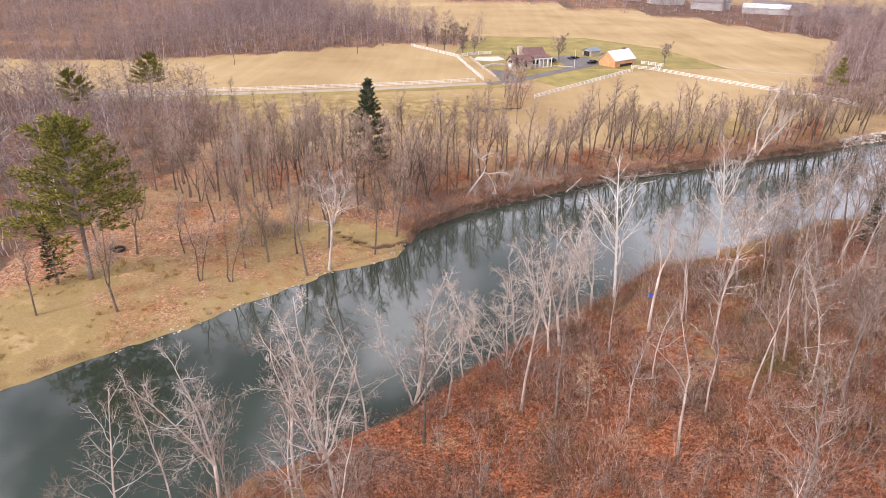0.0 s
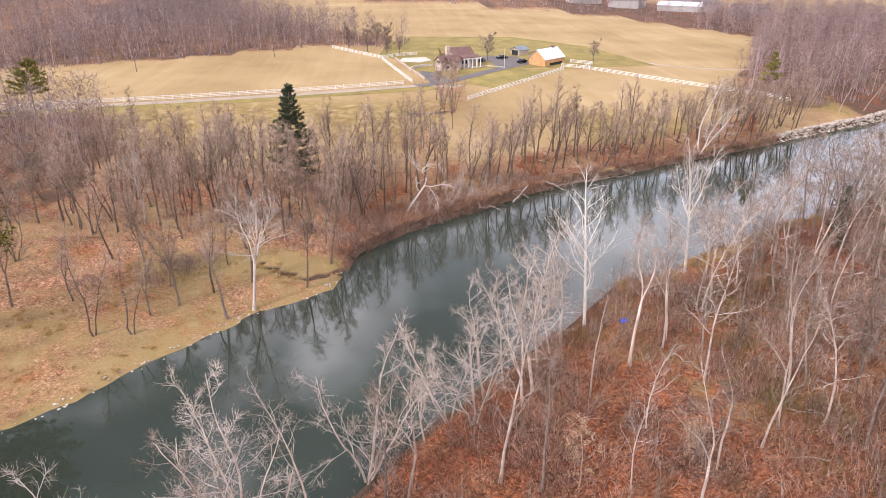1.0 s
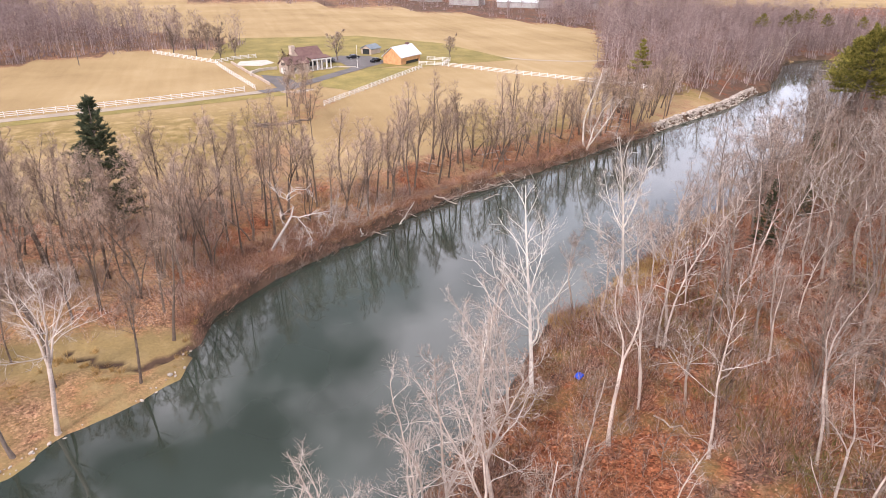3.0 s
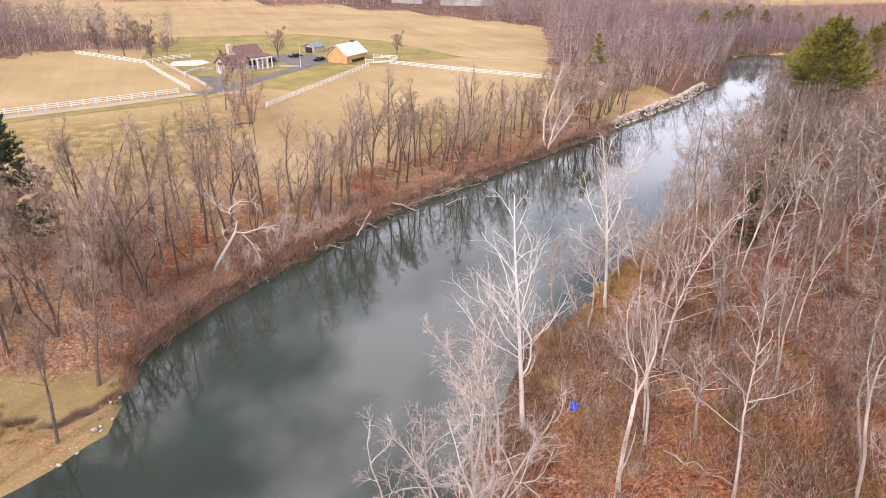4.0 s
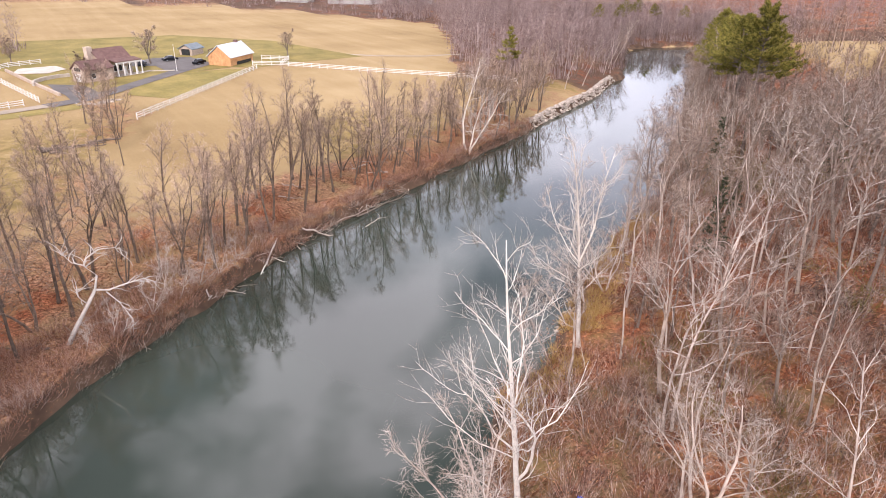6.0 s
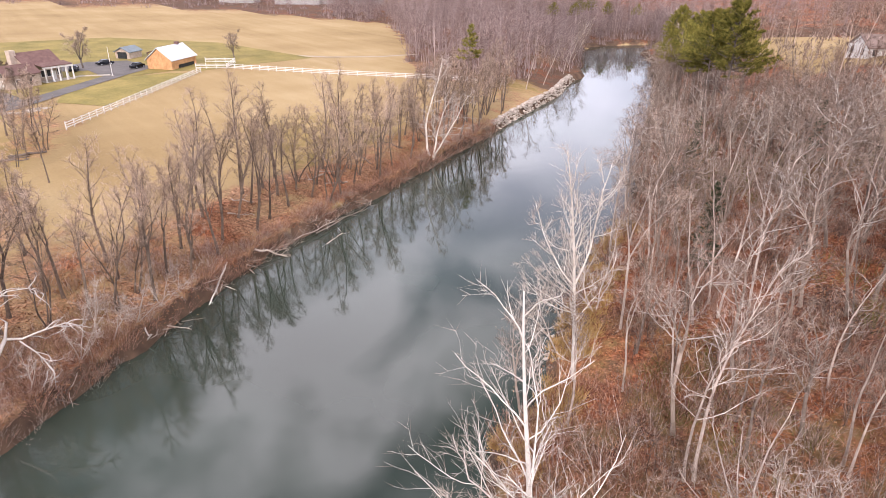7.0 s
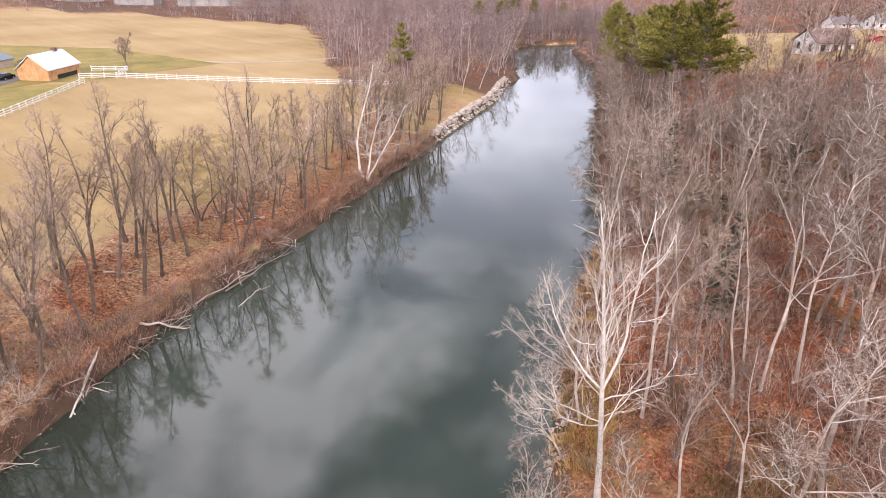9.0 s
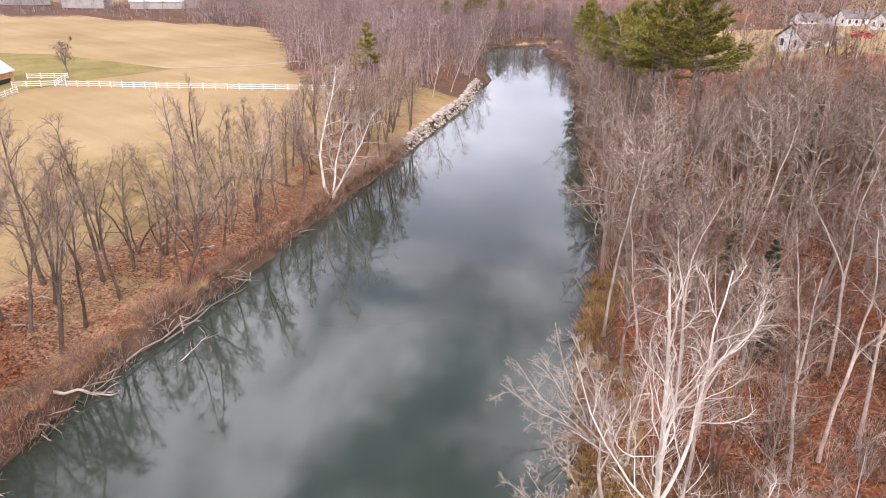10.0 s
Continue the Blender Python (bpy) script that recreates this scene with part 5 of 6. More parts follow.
joined("brush", "low russet brush along the shore of the grassy flat", "brush", brush_kinds, M_BRUSH,
       spots(170, lambda x, y, r, d: ~r & (d > 0.2) & (d < 2.2) & (x < -14) & (value_noise(x, y, 6, 41) > 0.4), rng, 0.3, 0.75, 4, (-75, -12, 20, 82)))
joined("driftwood", "tangle of grey driftwood and roots along the foot of the bank", "driftwood", brush_kinds, M_TWIGW,
       spots(190, lambda x, y, r, d: ~r & (d > -0.3) & (d < 1.9) & (x > 2) & (value_noise(x, y, 9, 28) > 0.38), rng, 0.35, 0.85, 4, (2, 100, 96, 150)))

# ---------------------------------------------------------------- the farm
def box_pile(pile, x0, x1, y0, y1, z0, z1):
    i = len(pile.v)
    pile.v += [(x, y, z) for z in (z0, z1) for x, y in ((x0, y0), (x1, y0), (x1, y1), (x0, y1))]
    pile.f += [tuple(i + k for k in f) for f in ((3, 2, 1, 0), (4, 5, 6, 7), (0, 1, 5, 4), (1, 2, 6, 5), (2, 3, 7, 6), (3, 0, 4, 7))]


def box(name, parent, mat, x0, x1, y0, y1, z0, z1, label=""):
    p = Pile()
    box_pile(p, x0, x1, y0, y1, z0, z1)
    ob = add_mesh(name, p.v, p.f, mat, parent, label)
    return ob


def gable_walls(parent, mat, length, depth, z0, eave, ridge, name="wall"):
    """Four walls, 0.25 m thick, of a gabled block that runs along x from 0 and lies from -depth/2 to depth/2."""
    h, t = depth / 2, 0.25
    box(name, parent, mat, 0, length, -h, -h + t, z0, eave)
    box(name, parent, mat, 0, length, h - t, h, z0, eave)
    for x in (0, length - t):
        e = h - t - 0.003
        v = [(x + k, y, z) for k in (0, t) for y, z in ((-e, z0), (e, z0), (e, eave), (0, ridge - 0.12), (-e, eave))]
        f = [(0, 1, 2, 3, 4)[::-1], (5, 6, 7, 8, 9)] + [(i, (i + 1) % 5, (i + 1) % 5 + 5, i + 5) for i in range(5)]
        add_mesh(name, v, f, mat, parent)


def gable_roof(parent, mat, length, depth, eave, ridge, over=0.45, label=""):
    """Two roof slabs with thickness and an overhang."""
    h = depth / 2
    slope = (ridge - eave) / h
    for s in (-1, 1):
        lo = (s * (h + over), eave - slope * over)
        v = []
        for x in (-over, length + over):
            v += [(x, lo[0], lo[1]), (x, 0, ridge), (x, 0, ridge + 0.18), (x, lo[0], lo[1] + 0.18)]
        f = [(0, 1, 2, 3), (7, 6, 5, 4), (0, 4, 5, 1), (1, 5, 6, 2), (2, 6, 7, 3), (3, 7, 4, 0)]
        add_mesh("roof", v, f if s < 0 else [q[::-1] for q in f], mat, parent, label)


def window(parent, x0, x1, y, z0, z1, side):
    """A framed pane in a wall that faces along -y (side 'y') or -x (side 'x')."""
    w = new("window")
    w.parent = parent
    d = 0.06
    if side == "y":
        box("pane", w, M_GLASS, x0, x1, y - 0.02, y + 0.03, z0, z1)
        for a, b, c, e in ((x0 - .08, x1 + .08, z1, z1 + .1), (x0 - .08, x1 + .08, z0 - .1, z0), (x0 - .08, x0, z0, z1), (x1, x1 + .08, z0, z1)):
            box("frame", w, M_PAINT, a, b, y - d, y + 0.04, c, e)
    else:
        box("pane", w, M_GLASS, y - 0.02, y + 0.03, x0, x1, z0, z1)
        for a, b, c, e in ((x0 - .08, x1 + .08, z1, z1 + .1), (x0 - .08, x1 + .08, z0 - .1, z0), (x0 - .08, x0, z0, z1), (x1, x1 + .08, z0, z1)):
            box("frame", w, M_PAINT, y - d, y + 0.04, a, b, c, e)
    return w


def farmhouse():
    g = ground_at(25, 233)
    turn = 25
    c, s = math.cos(radians(turn)), math.sin(radians(turn))
    # main block with its portico
    h = thing("farmhouse", "stone farmhouse with brown shingle roof, white-columned porch and garage wing", "house", (24.3, 238.4, g), turn)
    gable_walls(h, M_WALLSTONE, 8.6, 7, -0.5, 4.1, 6.7)
    gable_roof(h, M_ROOF, 8.6, 7, 4.1, 6.7, 0.4, "brown shingle roof")
    box("chimney", h, M_WALLSTONE, -1.5, -0.003, -0.75, 0.75, -0.3, 7.5)
    for x in (0.8, 3.2, 4.7, 7.4):
        window(h, x, x + 0.9, -3.5, 1.1, 2.6, "y")
    box("door", h, M_PAINT, 6.05, 7.0, -3.57, -3.48, 0.1, 2.2, "white front door")
    # the portico: a sloping roof, a deck, beams and columns
    p = new("porch")
    p.parent = h
    box("deck", p, M_PAVE, 2.2, 9.6, -6.4, -3.52, -0.5, 0.14)
    v = [(2.0, -6.7, 3.75), (9.7, -6.7, 3.75), (9.7, -3.3, 4.2), (2.0, -3.3, 4.2), (2.0, -6.7, 3.93), (9.7, -6.7, 3.93), (9.7, -3.3, 4.38), (2.0, -3.3, 4.38)]
    add_mesh("porch_roof", v, [(3, 2, 1, 0), (4, 5, 6, 7), (0, 1, 5, 4), (1, 2, 6, 5), (2, 3, 7, 6), (3, 0, 4, 7)], M_ROOF, p)
    box("beam", p, M_PAINT, 2.1, 9.8, -6.6, -6.25, 3.3, 3.74, "white porch beam")
    box("beam", p, M_PAINT, 9.4, 9.8, -6.24, -3.55, 3.35, 3.74)
    for x, y in ((2.4, -6.42), (4.2, -6.42), (6.0, -6.42), (7.8, -6.42), (9.55, -6.42), (9.55, -4.2)):
        q = Pile()
        q.tube([np.array((x, y, z)) for z in (0.14, 0.3, 0.34, 3.05, 3.1, 3.34)], [0.27, 0.27, 0.2, 0.17, 0.25, 0.25], 10)
        add_mesh("column", q.v, q.f, M_PAINT, p)
    # the garage wing in front
    w = new("garage_wing")
    w.parent = h
    w.matrix_basis = pose(-7.6, -5.1, -0.1)
    gable_walls(w, M_WALLSTONE, 7.8, 5.0, -0.5, 3.2, 5.0)
    gable_roof(w, M_ROOF, 7.8, 5.0, 3.2, 5.0, 0.35)
    box("garage_door", w, M_PAINT, -0.07, 0.02, -1.0, 1.2, 0.0, 2.1, "white garage door")
    for y in (-1.2, -0.35, 0.5):
        box("pane", w, M_GLASS, -0.06, 0.02, y, y + 0.65, 2.75, 3.6)
    for x in (2.0, 5.0):
        window(w, x, x + 0.9, -2.5, 1.0, 2.1, "y")


def barn():
    g = ground_at(62, 242)
    b = thing("barn", "small barn with orange-brown board walls and a pale tin roof", "barn", (57.4, 239.5, g), 40)
    L, D, E, R = 12.3, 7.4, 2.6, 5.6
    gable_walls(b, M_BARN, L, D, -0.5, E, R)
    # upright battens on the two walls in view
    for i in range(16):
        y = -D / 2 + 0.3 + i * (D - 0.6) / 15
        top = E + (R - E - 0.35) * (1 - abs(y) / (D / 2))
        box("board", b, M_BARN, -0.05, 0.003, y - 0.1, y + 0.1, 0.0, top)
    for i in range(25):
        x = 0.25 + i * (L - 0.5) / 24
        box("board", b, M_BARN, x - 0.1, x + 0.1, -D / 2 - 0.05, -D / 2 + 0.003, 1.0 if 5 < i < 22 else 0, E - 0.1)
    gable_roof(b, M_TIN, L, D, E, R, 0.4, "pale tin roof")
    for i in range(13):
        for s in (-1, 1):
            x = -0.3 + i * (L + 0.6) / 12
            hh = D / 2
            sl = (R - E) / hh
            v = [(x + dx, yy, zz + dz) for dx in (-0.03, 0.03) for yy, zz in ((s * (hh + 0.38), E - sl * 0.38 + 0.182), (0, R + 0.182)) for dz in (0, 0.05)]
            add_mesh("seam", v, [(0, 1, 3, 2), (4, 6, 7, 5), (1, 5, 7, 3), (0, 2, 6, 4), (0, 4, 5, 1), (2, 3, 7, 6)], M_TIN, b)
    box("door", b, M_BARN, -0.12, -0.052, -1.3, 1.3, 0.05, 2.5, "wide board door")
    box("cupola", b, M_ROOF, 9.0, 10.0, -0.5, 0.5, R + 0.05, R + 0.75)
    # the open lower storey on the downhill side: its shade is a dark sheet on the wall
    box("dark_opening", b, M_GLASS, 3.2, 11.2, -D / 2 - 0.04, -D / 2 - 0.005, 0.05, 0.97)


def shed():
    g = ground_at(54, 250)
    s = thing("shed", "low shed with a blue-grey metal roof beside the barn", "shed", (54.0, 263.5, ground_at(56, 265)), 40)
    gable_walls(s, M_WALLSTONE, 6, 4.6, -0.4, 2.0, 3.2)
    gable_roof(s, M_TINDARK, 6, 4.6, 2.0, 3.2, 0.4)
    # no hole in the wall: a near-black sheet paints the doorway's shade
    box("garage_door", s, M_GLASS, -0.06, 0.02, -1.5, 1.5, 0.0, 1.9, "dark sheet standing for the shade in the open doorway")
    lean = thing("lean_to", "dark open lean-to roof against the barn", "shed", (58.2, 247.5, ground_at(59, 248)), 40)
    v = [(0, -2.3, 4.6), (7, -2.3, 4.6), (7, 2.0, 3.2), (0, 2.0, 3.2)]
    v += [(x, y, z + 0.15) for x, y, z in v]
    add_mesh("roof", v, [(3, 2, 1, 0), (4, 5, 6, 7), (0, 1, 5, 4), (1, 2, 6, 5), (2, 3, 7, 6), (3, 0, 4, 7)], M_ROOF, lean)
    for x in (0.3, 3.5, 6.7):
        box("post", lean, M_BARK, x - 0.08, x + 0.08, 1.7, 1.86, -0.3, 3.25)


farmhouse()
barn()
shed()


def car_thing(x, y, turn, paint=None, label="dark parked car on the asphalt drive"):
    c = thing("car", label, "car", (x, y, ground_at(x, y) + 0.06), turn, "parked cars")
    prof = [(-2.2, 0.35), (-2.25, 0.75), (-2.0, 0.95), (-1.35, 1.0), (-0.75, 1.48), (0.75, 1.5), (1.45, 0.98), (2.1, 0.88), (2.28, 0.6), (2.2, 0.35)]
    v = [(px, s * (0.88 if pz < 1.2 else 0.68), pz) for s in (-1, 1) for px, pz in prof]
    n = len(prof)
    f = [tuple(range(n)), tuple(range(2 * n - 1, n - 1, -1))] + [(i, i + n, (i + 1) % n + n, (i + 1) % n) for i in range(n)]
    add_mesh("body", v, f, paint or M_CARPAINT, c)
    for s in (-1, 1):
        v = [(-1.2, s * 0.875, 1.02), (-0.72, s * 0.705, 1.42), (0.7, s * 0.705, 1.43), (1.3, s * 0.875, 1.02)]
        v += [(px, py + s * 0.02, pz) for px, py, pz in v]
        add_mesh("side_window", v, [(0, 1, 2, 3), (7, 6, 5, 4), (0, 4, 5, 1), (1, 5, 6, 2), (2, 6, 7, 3), (3, 7, 4, 0)], M_GLASS, c)
        for wx in (-1.4, 1.4):
            q = Pile()
            q.tube([np.array((wx, s * 0.68, 0.33)), np.array((wx, s * 0.9, 0.33))], [0.33, 0.33], 12)
            wh = add_mesh("wheel", q.v, q.f, M_RUBBER, c)
            q = Pile()
            q.tube([np.array((wx, s * 0.88, 0.33)), np.array((wx, s * 0.915, 0.33))], [0.19, 0.17], 8)
            add_mesh("rim", q.v, q.f, M_TIN, wh)


for a in ((47.0, 254.5, 15), (38.0, 248.5, 70), (53.0, 245.0, 40)):
    car_thing(*a)


def pole_thing(name, label, category, x, y, h, r, mat, extra=None):
    p = thing(name, label, category, (x, y, ground_at(x, y)))
    q = Pile()
    q.tube([np.array((0, 0, -0.4)), np.array((0, 0, h * 0.5)), np.array((0, 0, h))], [r, r * 0.85, r * 0.65], 8)
    add_mesh("pole", q.v, q.f, mat, p)
    if extra:
        extra(p, h)


def cross_arm(p, h):
    box("crossarm", p, M_BARK, -0.9, 0.9, -0.06, 0.06, h - 0.7, h - 0.58)
    for x in (-0.75, 0, 0.75):
        box("insulator", p, M_PAINT, x - 0.05, x + 0.05, -0.05, 0.05, h - 0.578, h - 0.42)


def finial(p, h):
    box("base", p, M_PAVE, -0.35, 0.35, -0.35, 0.35, -0.2, 0.15)
    q = Pile()
    q.tube([np.array((0, 0, h)), np.array((0, 0, h + 0.08)), np.array((0, 0, h + 0.16))], [0.03, 0.09, 0.02], 8)
    add_mesh("ball", q.v, q.f, M_TIN, p)


pole_thing("flagpole", "white flagpole beside the drive", "flagpole", 44.3, 235.6, 7.2, 0.07, M_PAINT, finial)
pole_thing("utility_pole", "weathered wooden utility pole at the field's edge", "utility pole", -85, 234, 8.0, 0.15, M_BARK, cross_arm)
pole_thing("utility_pole", "weathered wooden utility pole near the woods", "utility pole", -42.5, 264, 7.2, 0.15, M_BARK, cross_arm)


# roads, drives and lawns, draped on the land
def draped(name, label, poly, mat, lift, cell=2.0, category="", wobble=0.0):
    xs, ys = [p[0] for p in poly], [p[1] for p in poly]
    bm = bmesh.new()
    vs = [bm.verts.new((x + random.Random(i).uniform(-wobble, wobble), y + random.Random(i + 99).uniform(-wobble, wobble), 0)) for i, (x, y) in enumerate(poly)]
    bm.faces.new(vs)
    for k, (lo, hi) in enumerate(((min(xs), max(xs)), (min(ys), max(ys)))):
        u = lo + cell
        while u < hi:
            no = (1, 0, 0) if k == 0 else (0, 1, 0)
            co = (u, 0, 0) if k == 0 else (0, u, 0)
            bmesh.ops.bisect_plane(bm, geom=bm.verts[:] + bm.edges[:] + bm.faces[:], plane_co=co, plane_no=no)
            u += cell
    x, y = np.array([v.co.x for v in bm.verts]), np.array([v.co.y for v in bm.verts])
    for v, z in zip(bm.verts, land(x, y)):
        v.co.z = z + lift
    bmesh.ops.recalc_face_normals(bm, faces=bm.faces[:])
    if sum(f.normal.z for f in bm.faces) < 0:
        bmesh.ops.reverse_faces(bm, faces=bm.faces[:])
    me = bpy.data.meshes.new(name)
    bm.to_mesh(me)
    bm.free()
    me.materials.append(mat)
    return tagged(new(name, me), label, category or name, kind="structure")


def ribbon(line, width):
    a = [np.array(p, float) for p in line]
    left, right_ = [], []
    for i, p in enumerate(a):
        d = unit(a[min(i + 1, len(a) - 1)] - a[max(i - 1, 0)])
        n = np.array([-d[1], d[0]])
        left.append(tuple(p + n * width / 2))
        right_.append(tuple(p - n * width / 2))
    return left + right_[::-1]


draped("lawn", "short green-brown lawn round the farmhouse", [(-2, 266), (4, 300), (10, 319), (63, 317), (92, 284), (103, 236), (77, 234), (66, 231), (60, 236), (44, 232), (34, 222), (22, 214), (18, 222), (10, 234), (9, 250)], M_LAWN, 0.06, 3.0, wobble=0.8)
draped("lawn", "grass between the drive and the board fence", [(26, 208), (34, 199), (63.5, 228.5), (58, 233), (47, 232), (30, 218)], M_LAWN, 0.065, 3.0, wobble=0.5)
draped("lawn", "grass verge below the farm lane", ribbon([(-110, 171), (-60, 180), (-22, 190.5), (4, 197), (16, 200)], 5.0), M_LAWN, 0.06, 3.0)
LANE = [(-115, 175), (-60, 184.5), (-30, 191.5), (-10, 197), (0, 200.5), (10, 203.5)]
draped("road", "pale gravel farm lane along the white fence", ribbon(LANE, 3.6), M_GRAVEL, 0.11, 3.0)
draped("road", "asphalt drive to the barn", ribbon([(10, 203.5), (18, 207), (25, 214.5), (38, 228.5), (47, 238), (55, 247)], 4.6), M_ASPHALT, 0.12, 2.5)
draped("drive", "asphalt forecourt of the garage wing", [(15, 206), (21.5, 209.5), (21, 218), (19.5, 225.5), (12.5, 230.5), (13, 222), (14.5, 214)], M_ASPHALT, 0.13, 2.5)
draped("drive", "asphalt yard between house and barn", [(42, 236), (49, 236.5), (57, 243.5), (54, 259), (44, 262), (36, 256), (34, 249), (41, 247)], M_ASPHALT, 0.14, 2.5)
draped("patio", "pale paved terrace behind the farmhouse", [(6, 250), (14, 247), (19, 252), (17, 259), (8, 258)], M_PAVE, 0.15, 2.5)
draped("path", "dirt track curving over the hay field", ribbon([(84, 262), (95, 250), (108, 236), (122, 228), (136, 226)], 2.0), M_GRAVEL, 0.05, 3.0)


def wall_run(name, label, line, height, thick, mat):
    w = thing(name, label, "wall", (line[0][0], line[0][1], 0))
    for p, q in zip(line[:-1], line[1:]):
        p, q = np.array(p, float), np.array(q, float)
        n = max(1, int(np.linalg.norm(q - p) / 1.6))
        for i in range(n):
            a, b = p + (q - p) * i / n, p + (q - p) * (i + 1) / n
            m = (a + b) / 2
            ln = np.linalg.norm(b - a)
            g = ground_at(*m)
            o = box("block", w, mat, -ln / 2 + 0.01, ln / 2 - 0.01, -thick / 2, thick / 2, -0.3, height)
            o.matrix_basis = pose(m[0] - line[0][0], m[1] - line[0][1], g, 0, 0, math.degrees(math.atan2(b[1] - a[1], b[0] - a[0])))


wall_run("stone_wall", "curved pale stone retaining wall by the garage", [(9.5, 230), (10, 234), (12.5, 237.5), (16, 239.5), (18.5, 239.8)], 0.9, 0.5, M_PAVE)
wall_run("stone_wall", "low stone wall along the lane", [(5, 256), (9, 236), (13.5, 214)], 0.7, 0.5, M_WALLSTONE)
wall_run("stone_wall", "low pale kerb wall round the lawn", [(33, 236.5), (38, 239), (44, 236.5)], 0.35, 0.4, M_PAVE)

_p = Pile()
box_pile(_p, -0.07, 0.07, -0.07, 0.07, -0.4, 1.42)
_i = len(_p.v)
_p.v += [(-0.09, -0.09, 1.42), (0.09, -0.09, 1.42), (0.09, 0.09, 1.42), (-0.09, 0.09, 1.42), (0, 0, 1.52)]
_p.f += [(_i, _i + 1, _i + 4), (_i + 1, _i + 2, _i + 4), (_i + 2, _i + 3, _i + 4), (_i + 3, _i, _i + 4), (_i + 3, _i + 2, _i + 1, _i)]
POST = bpy.data.meshes.new("post")
POST.from_pydata(_p.v, [], _p.f)
POST.materials.append(M_PAINT)
_p = Pile()
box_pile(_p, 0, 1, 0.072, 0.11, -0.075, 0.075)
RAIL = bpy.data.meshes.new("rail")
RAIL.from_pydata(_p.v, [], _p.f)
RAIL.materials.append(M_PAINT)


def fence(label, line):
    f = thing("fence", label, "fence", (line[0][0], line[0][1], 0), group="white board fences")
    last = None
    for p, q in zip(line[:-1], line[1:]):
        p, q = np.array(p, float), np.array(q, float)
        n = max(1, round(float(np.linalg.norm(q - p)) / 2.6))
        for i in range(n + 1):
            a = p + (q - p) * i / n
            here = np.array([a[0] - line[0][0], a[1] - line[0][1], ground_at(*a)])
            if i > 0 or last is None:
                o = new("post", POST)
                o.parent = f
                o.matrix_basis = pose(*here, 0, 0, math.degrees(math.atan2(*(q - p)[::-1])))
            if i > 0:
                d = here - last
                ln = float(np.linalg.norm(d))
                for z in (0.38, 0.80, 1.22):
                    r = new("rail", RAIL)
                    r.parent = f
                    r.matrix_basis = Matrix.Translation((last[0], last[1], last[2] + z)) @ Vector(d).to_track_quat("X", "Z").to_matrix().to_4x4() @ Matrix.Diagonal((ln, 1, 1, 1))
            last = here


fence("white three-board fence along the farm lane", [(-110, 178.5), (-60, 188), (-30, 195), (-10, 200.8), (6, 206)])
fence("white three-board fence beside the lane to the woods", [(9, 208), (0, 254)])
fence("white three-board fence at the top of the pasture", [(0, 256), (-9, 268), (-21, 284)])
fence("short white fence near the terrace", [(0, 256), (6, 262), (14, 265)])
fence("white three-board fence across the pasture to the barn", [(23.5, 181.5), (44, 205), (64.8, 229)])
fence("white three-board fence along the lower pasture", [(73, 231.5), (90, 209), (107, 188.5), (118, 176)])
fence("short white paddock fence beside the barn", [(66, 236), (73, 231.5), (79, 240), (72, 245)])


# ---------------------------------------------------------------- houses far off
def far_house(x, y, turn, length, depth, eave, ridge, wall, roof, label, glazed=True):
    h = thing("house", label, "house", (x, y, ground_at(x, y)), turn, "houses far off")
    gable_walls(h, wall, length, depth, -1.0, eave, ridge)
    gable_roof(h, roof, length, depth, eave, ridge, 0.4)
    for i in range(int(length // 3) if glazed else 0):
        window(h, 1.0 + i * 3, 2.1 + i * 3, -depth / 2, 1.0, 2.4, "y")
        if eave > 4.5:
            window(h, 1.0 + i * 3, 2.1 + i * 3, -depth / 2, 3.8, 5.0, "y")
    for yy in (-depth / 4, depth / 4):
        window(h, yy - 0.5, yy + 0.5, 0, 1.0, 2.4, "x")
    box("chimney", h, M_WALLSTONE, length * 0.7, length * 0.7 + 0.8, -0.4, 0.4, ridge - 1, ridge + 0.9)


rng = random.Random(31)
for x, y, turn, ln, eave, ridge, roof in ((171, 107.5, -38, 9, 2.8, 5.2, M_BROWNROOF), (330, 141, -40, 11, 4.8, 7.4, M_GREYROOF), (346, 132, -40, 15, 2.8, 5.2, M_GREYROOF), (322, 124, -42, 13, 3.0, 5.6, M_GREYROOF),
                                          (362, 146, -38, 16, 3.0, 5.6, M_GREYROOF), (352, 112, -40, 16, 3.2, 5.8, M_GREYROOF), (385, 130, -40, 13, 5.0, 8.0, M_BROWNROOF), (300, 108, -38, 14, 3.0, 5.6, M_GREYROOF)):
    far_house(x, y, turn, ln, 7.5, eave, ridge, M_PAINT, roof, "pale-sided suburban house with a %s shingle roof" % ("brown" if roof is M_BROWNROOF else "grey"))
car_thing(190, 97.5, -50, M_REDPAINT, "bright red car parked beside the suburban house")
for x, y, turn, ln, h in ((150, 520, 10, 26, 4), (176, 500, -25, 22, 5), (192, 505, -25, 14, 5.4), (205, 476, -30, 30, 4), (228, 468, -35, 16, 5.4), (222, 500, -30, 20, 4.5), (250, 455, -35, 24, 4), (132, 545, 0, 16, 5)):
    far_house(x, y, turn, ln, 11, h, h + 2.4, M_SIDING, M_TIN if ln > 25 else M_GREYROOF, "pale low building in the town beyond the field", False)


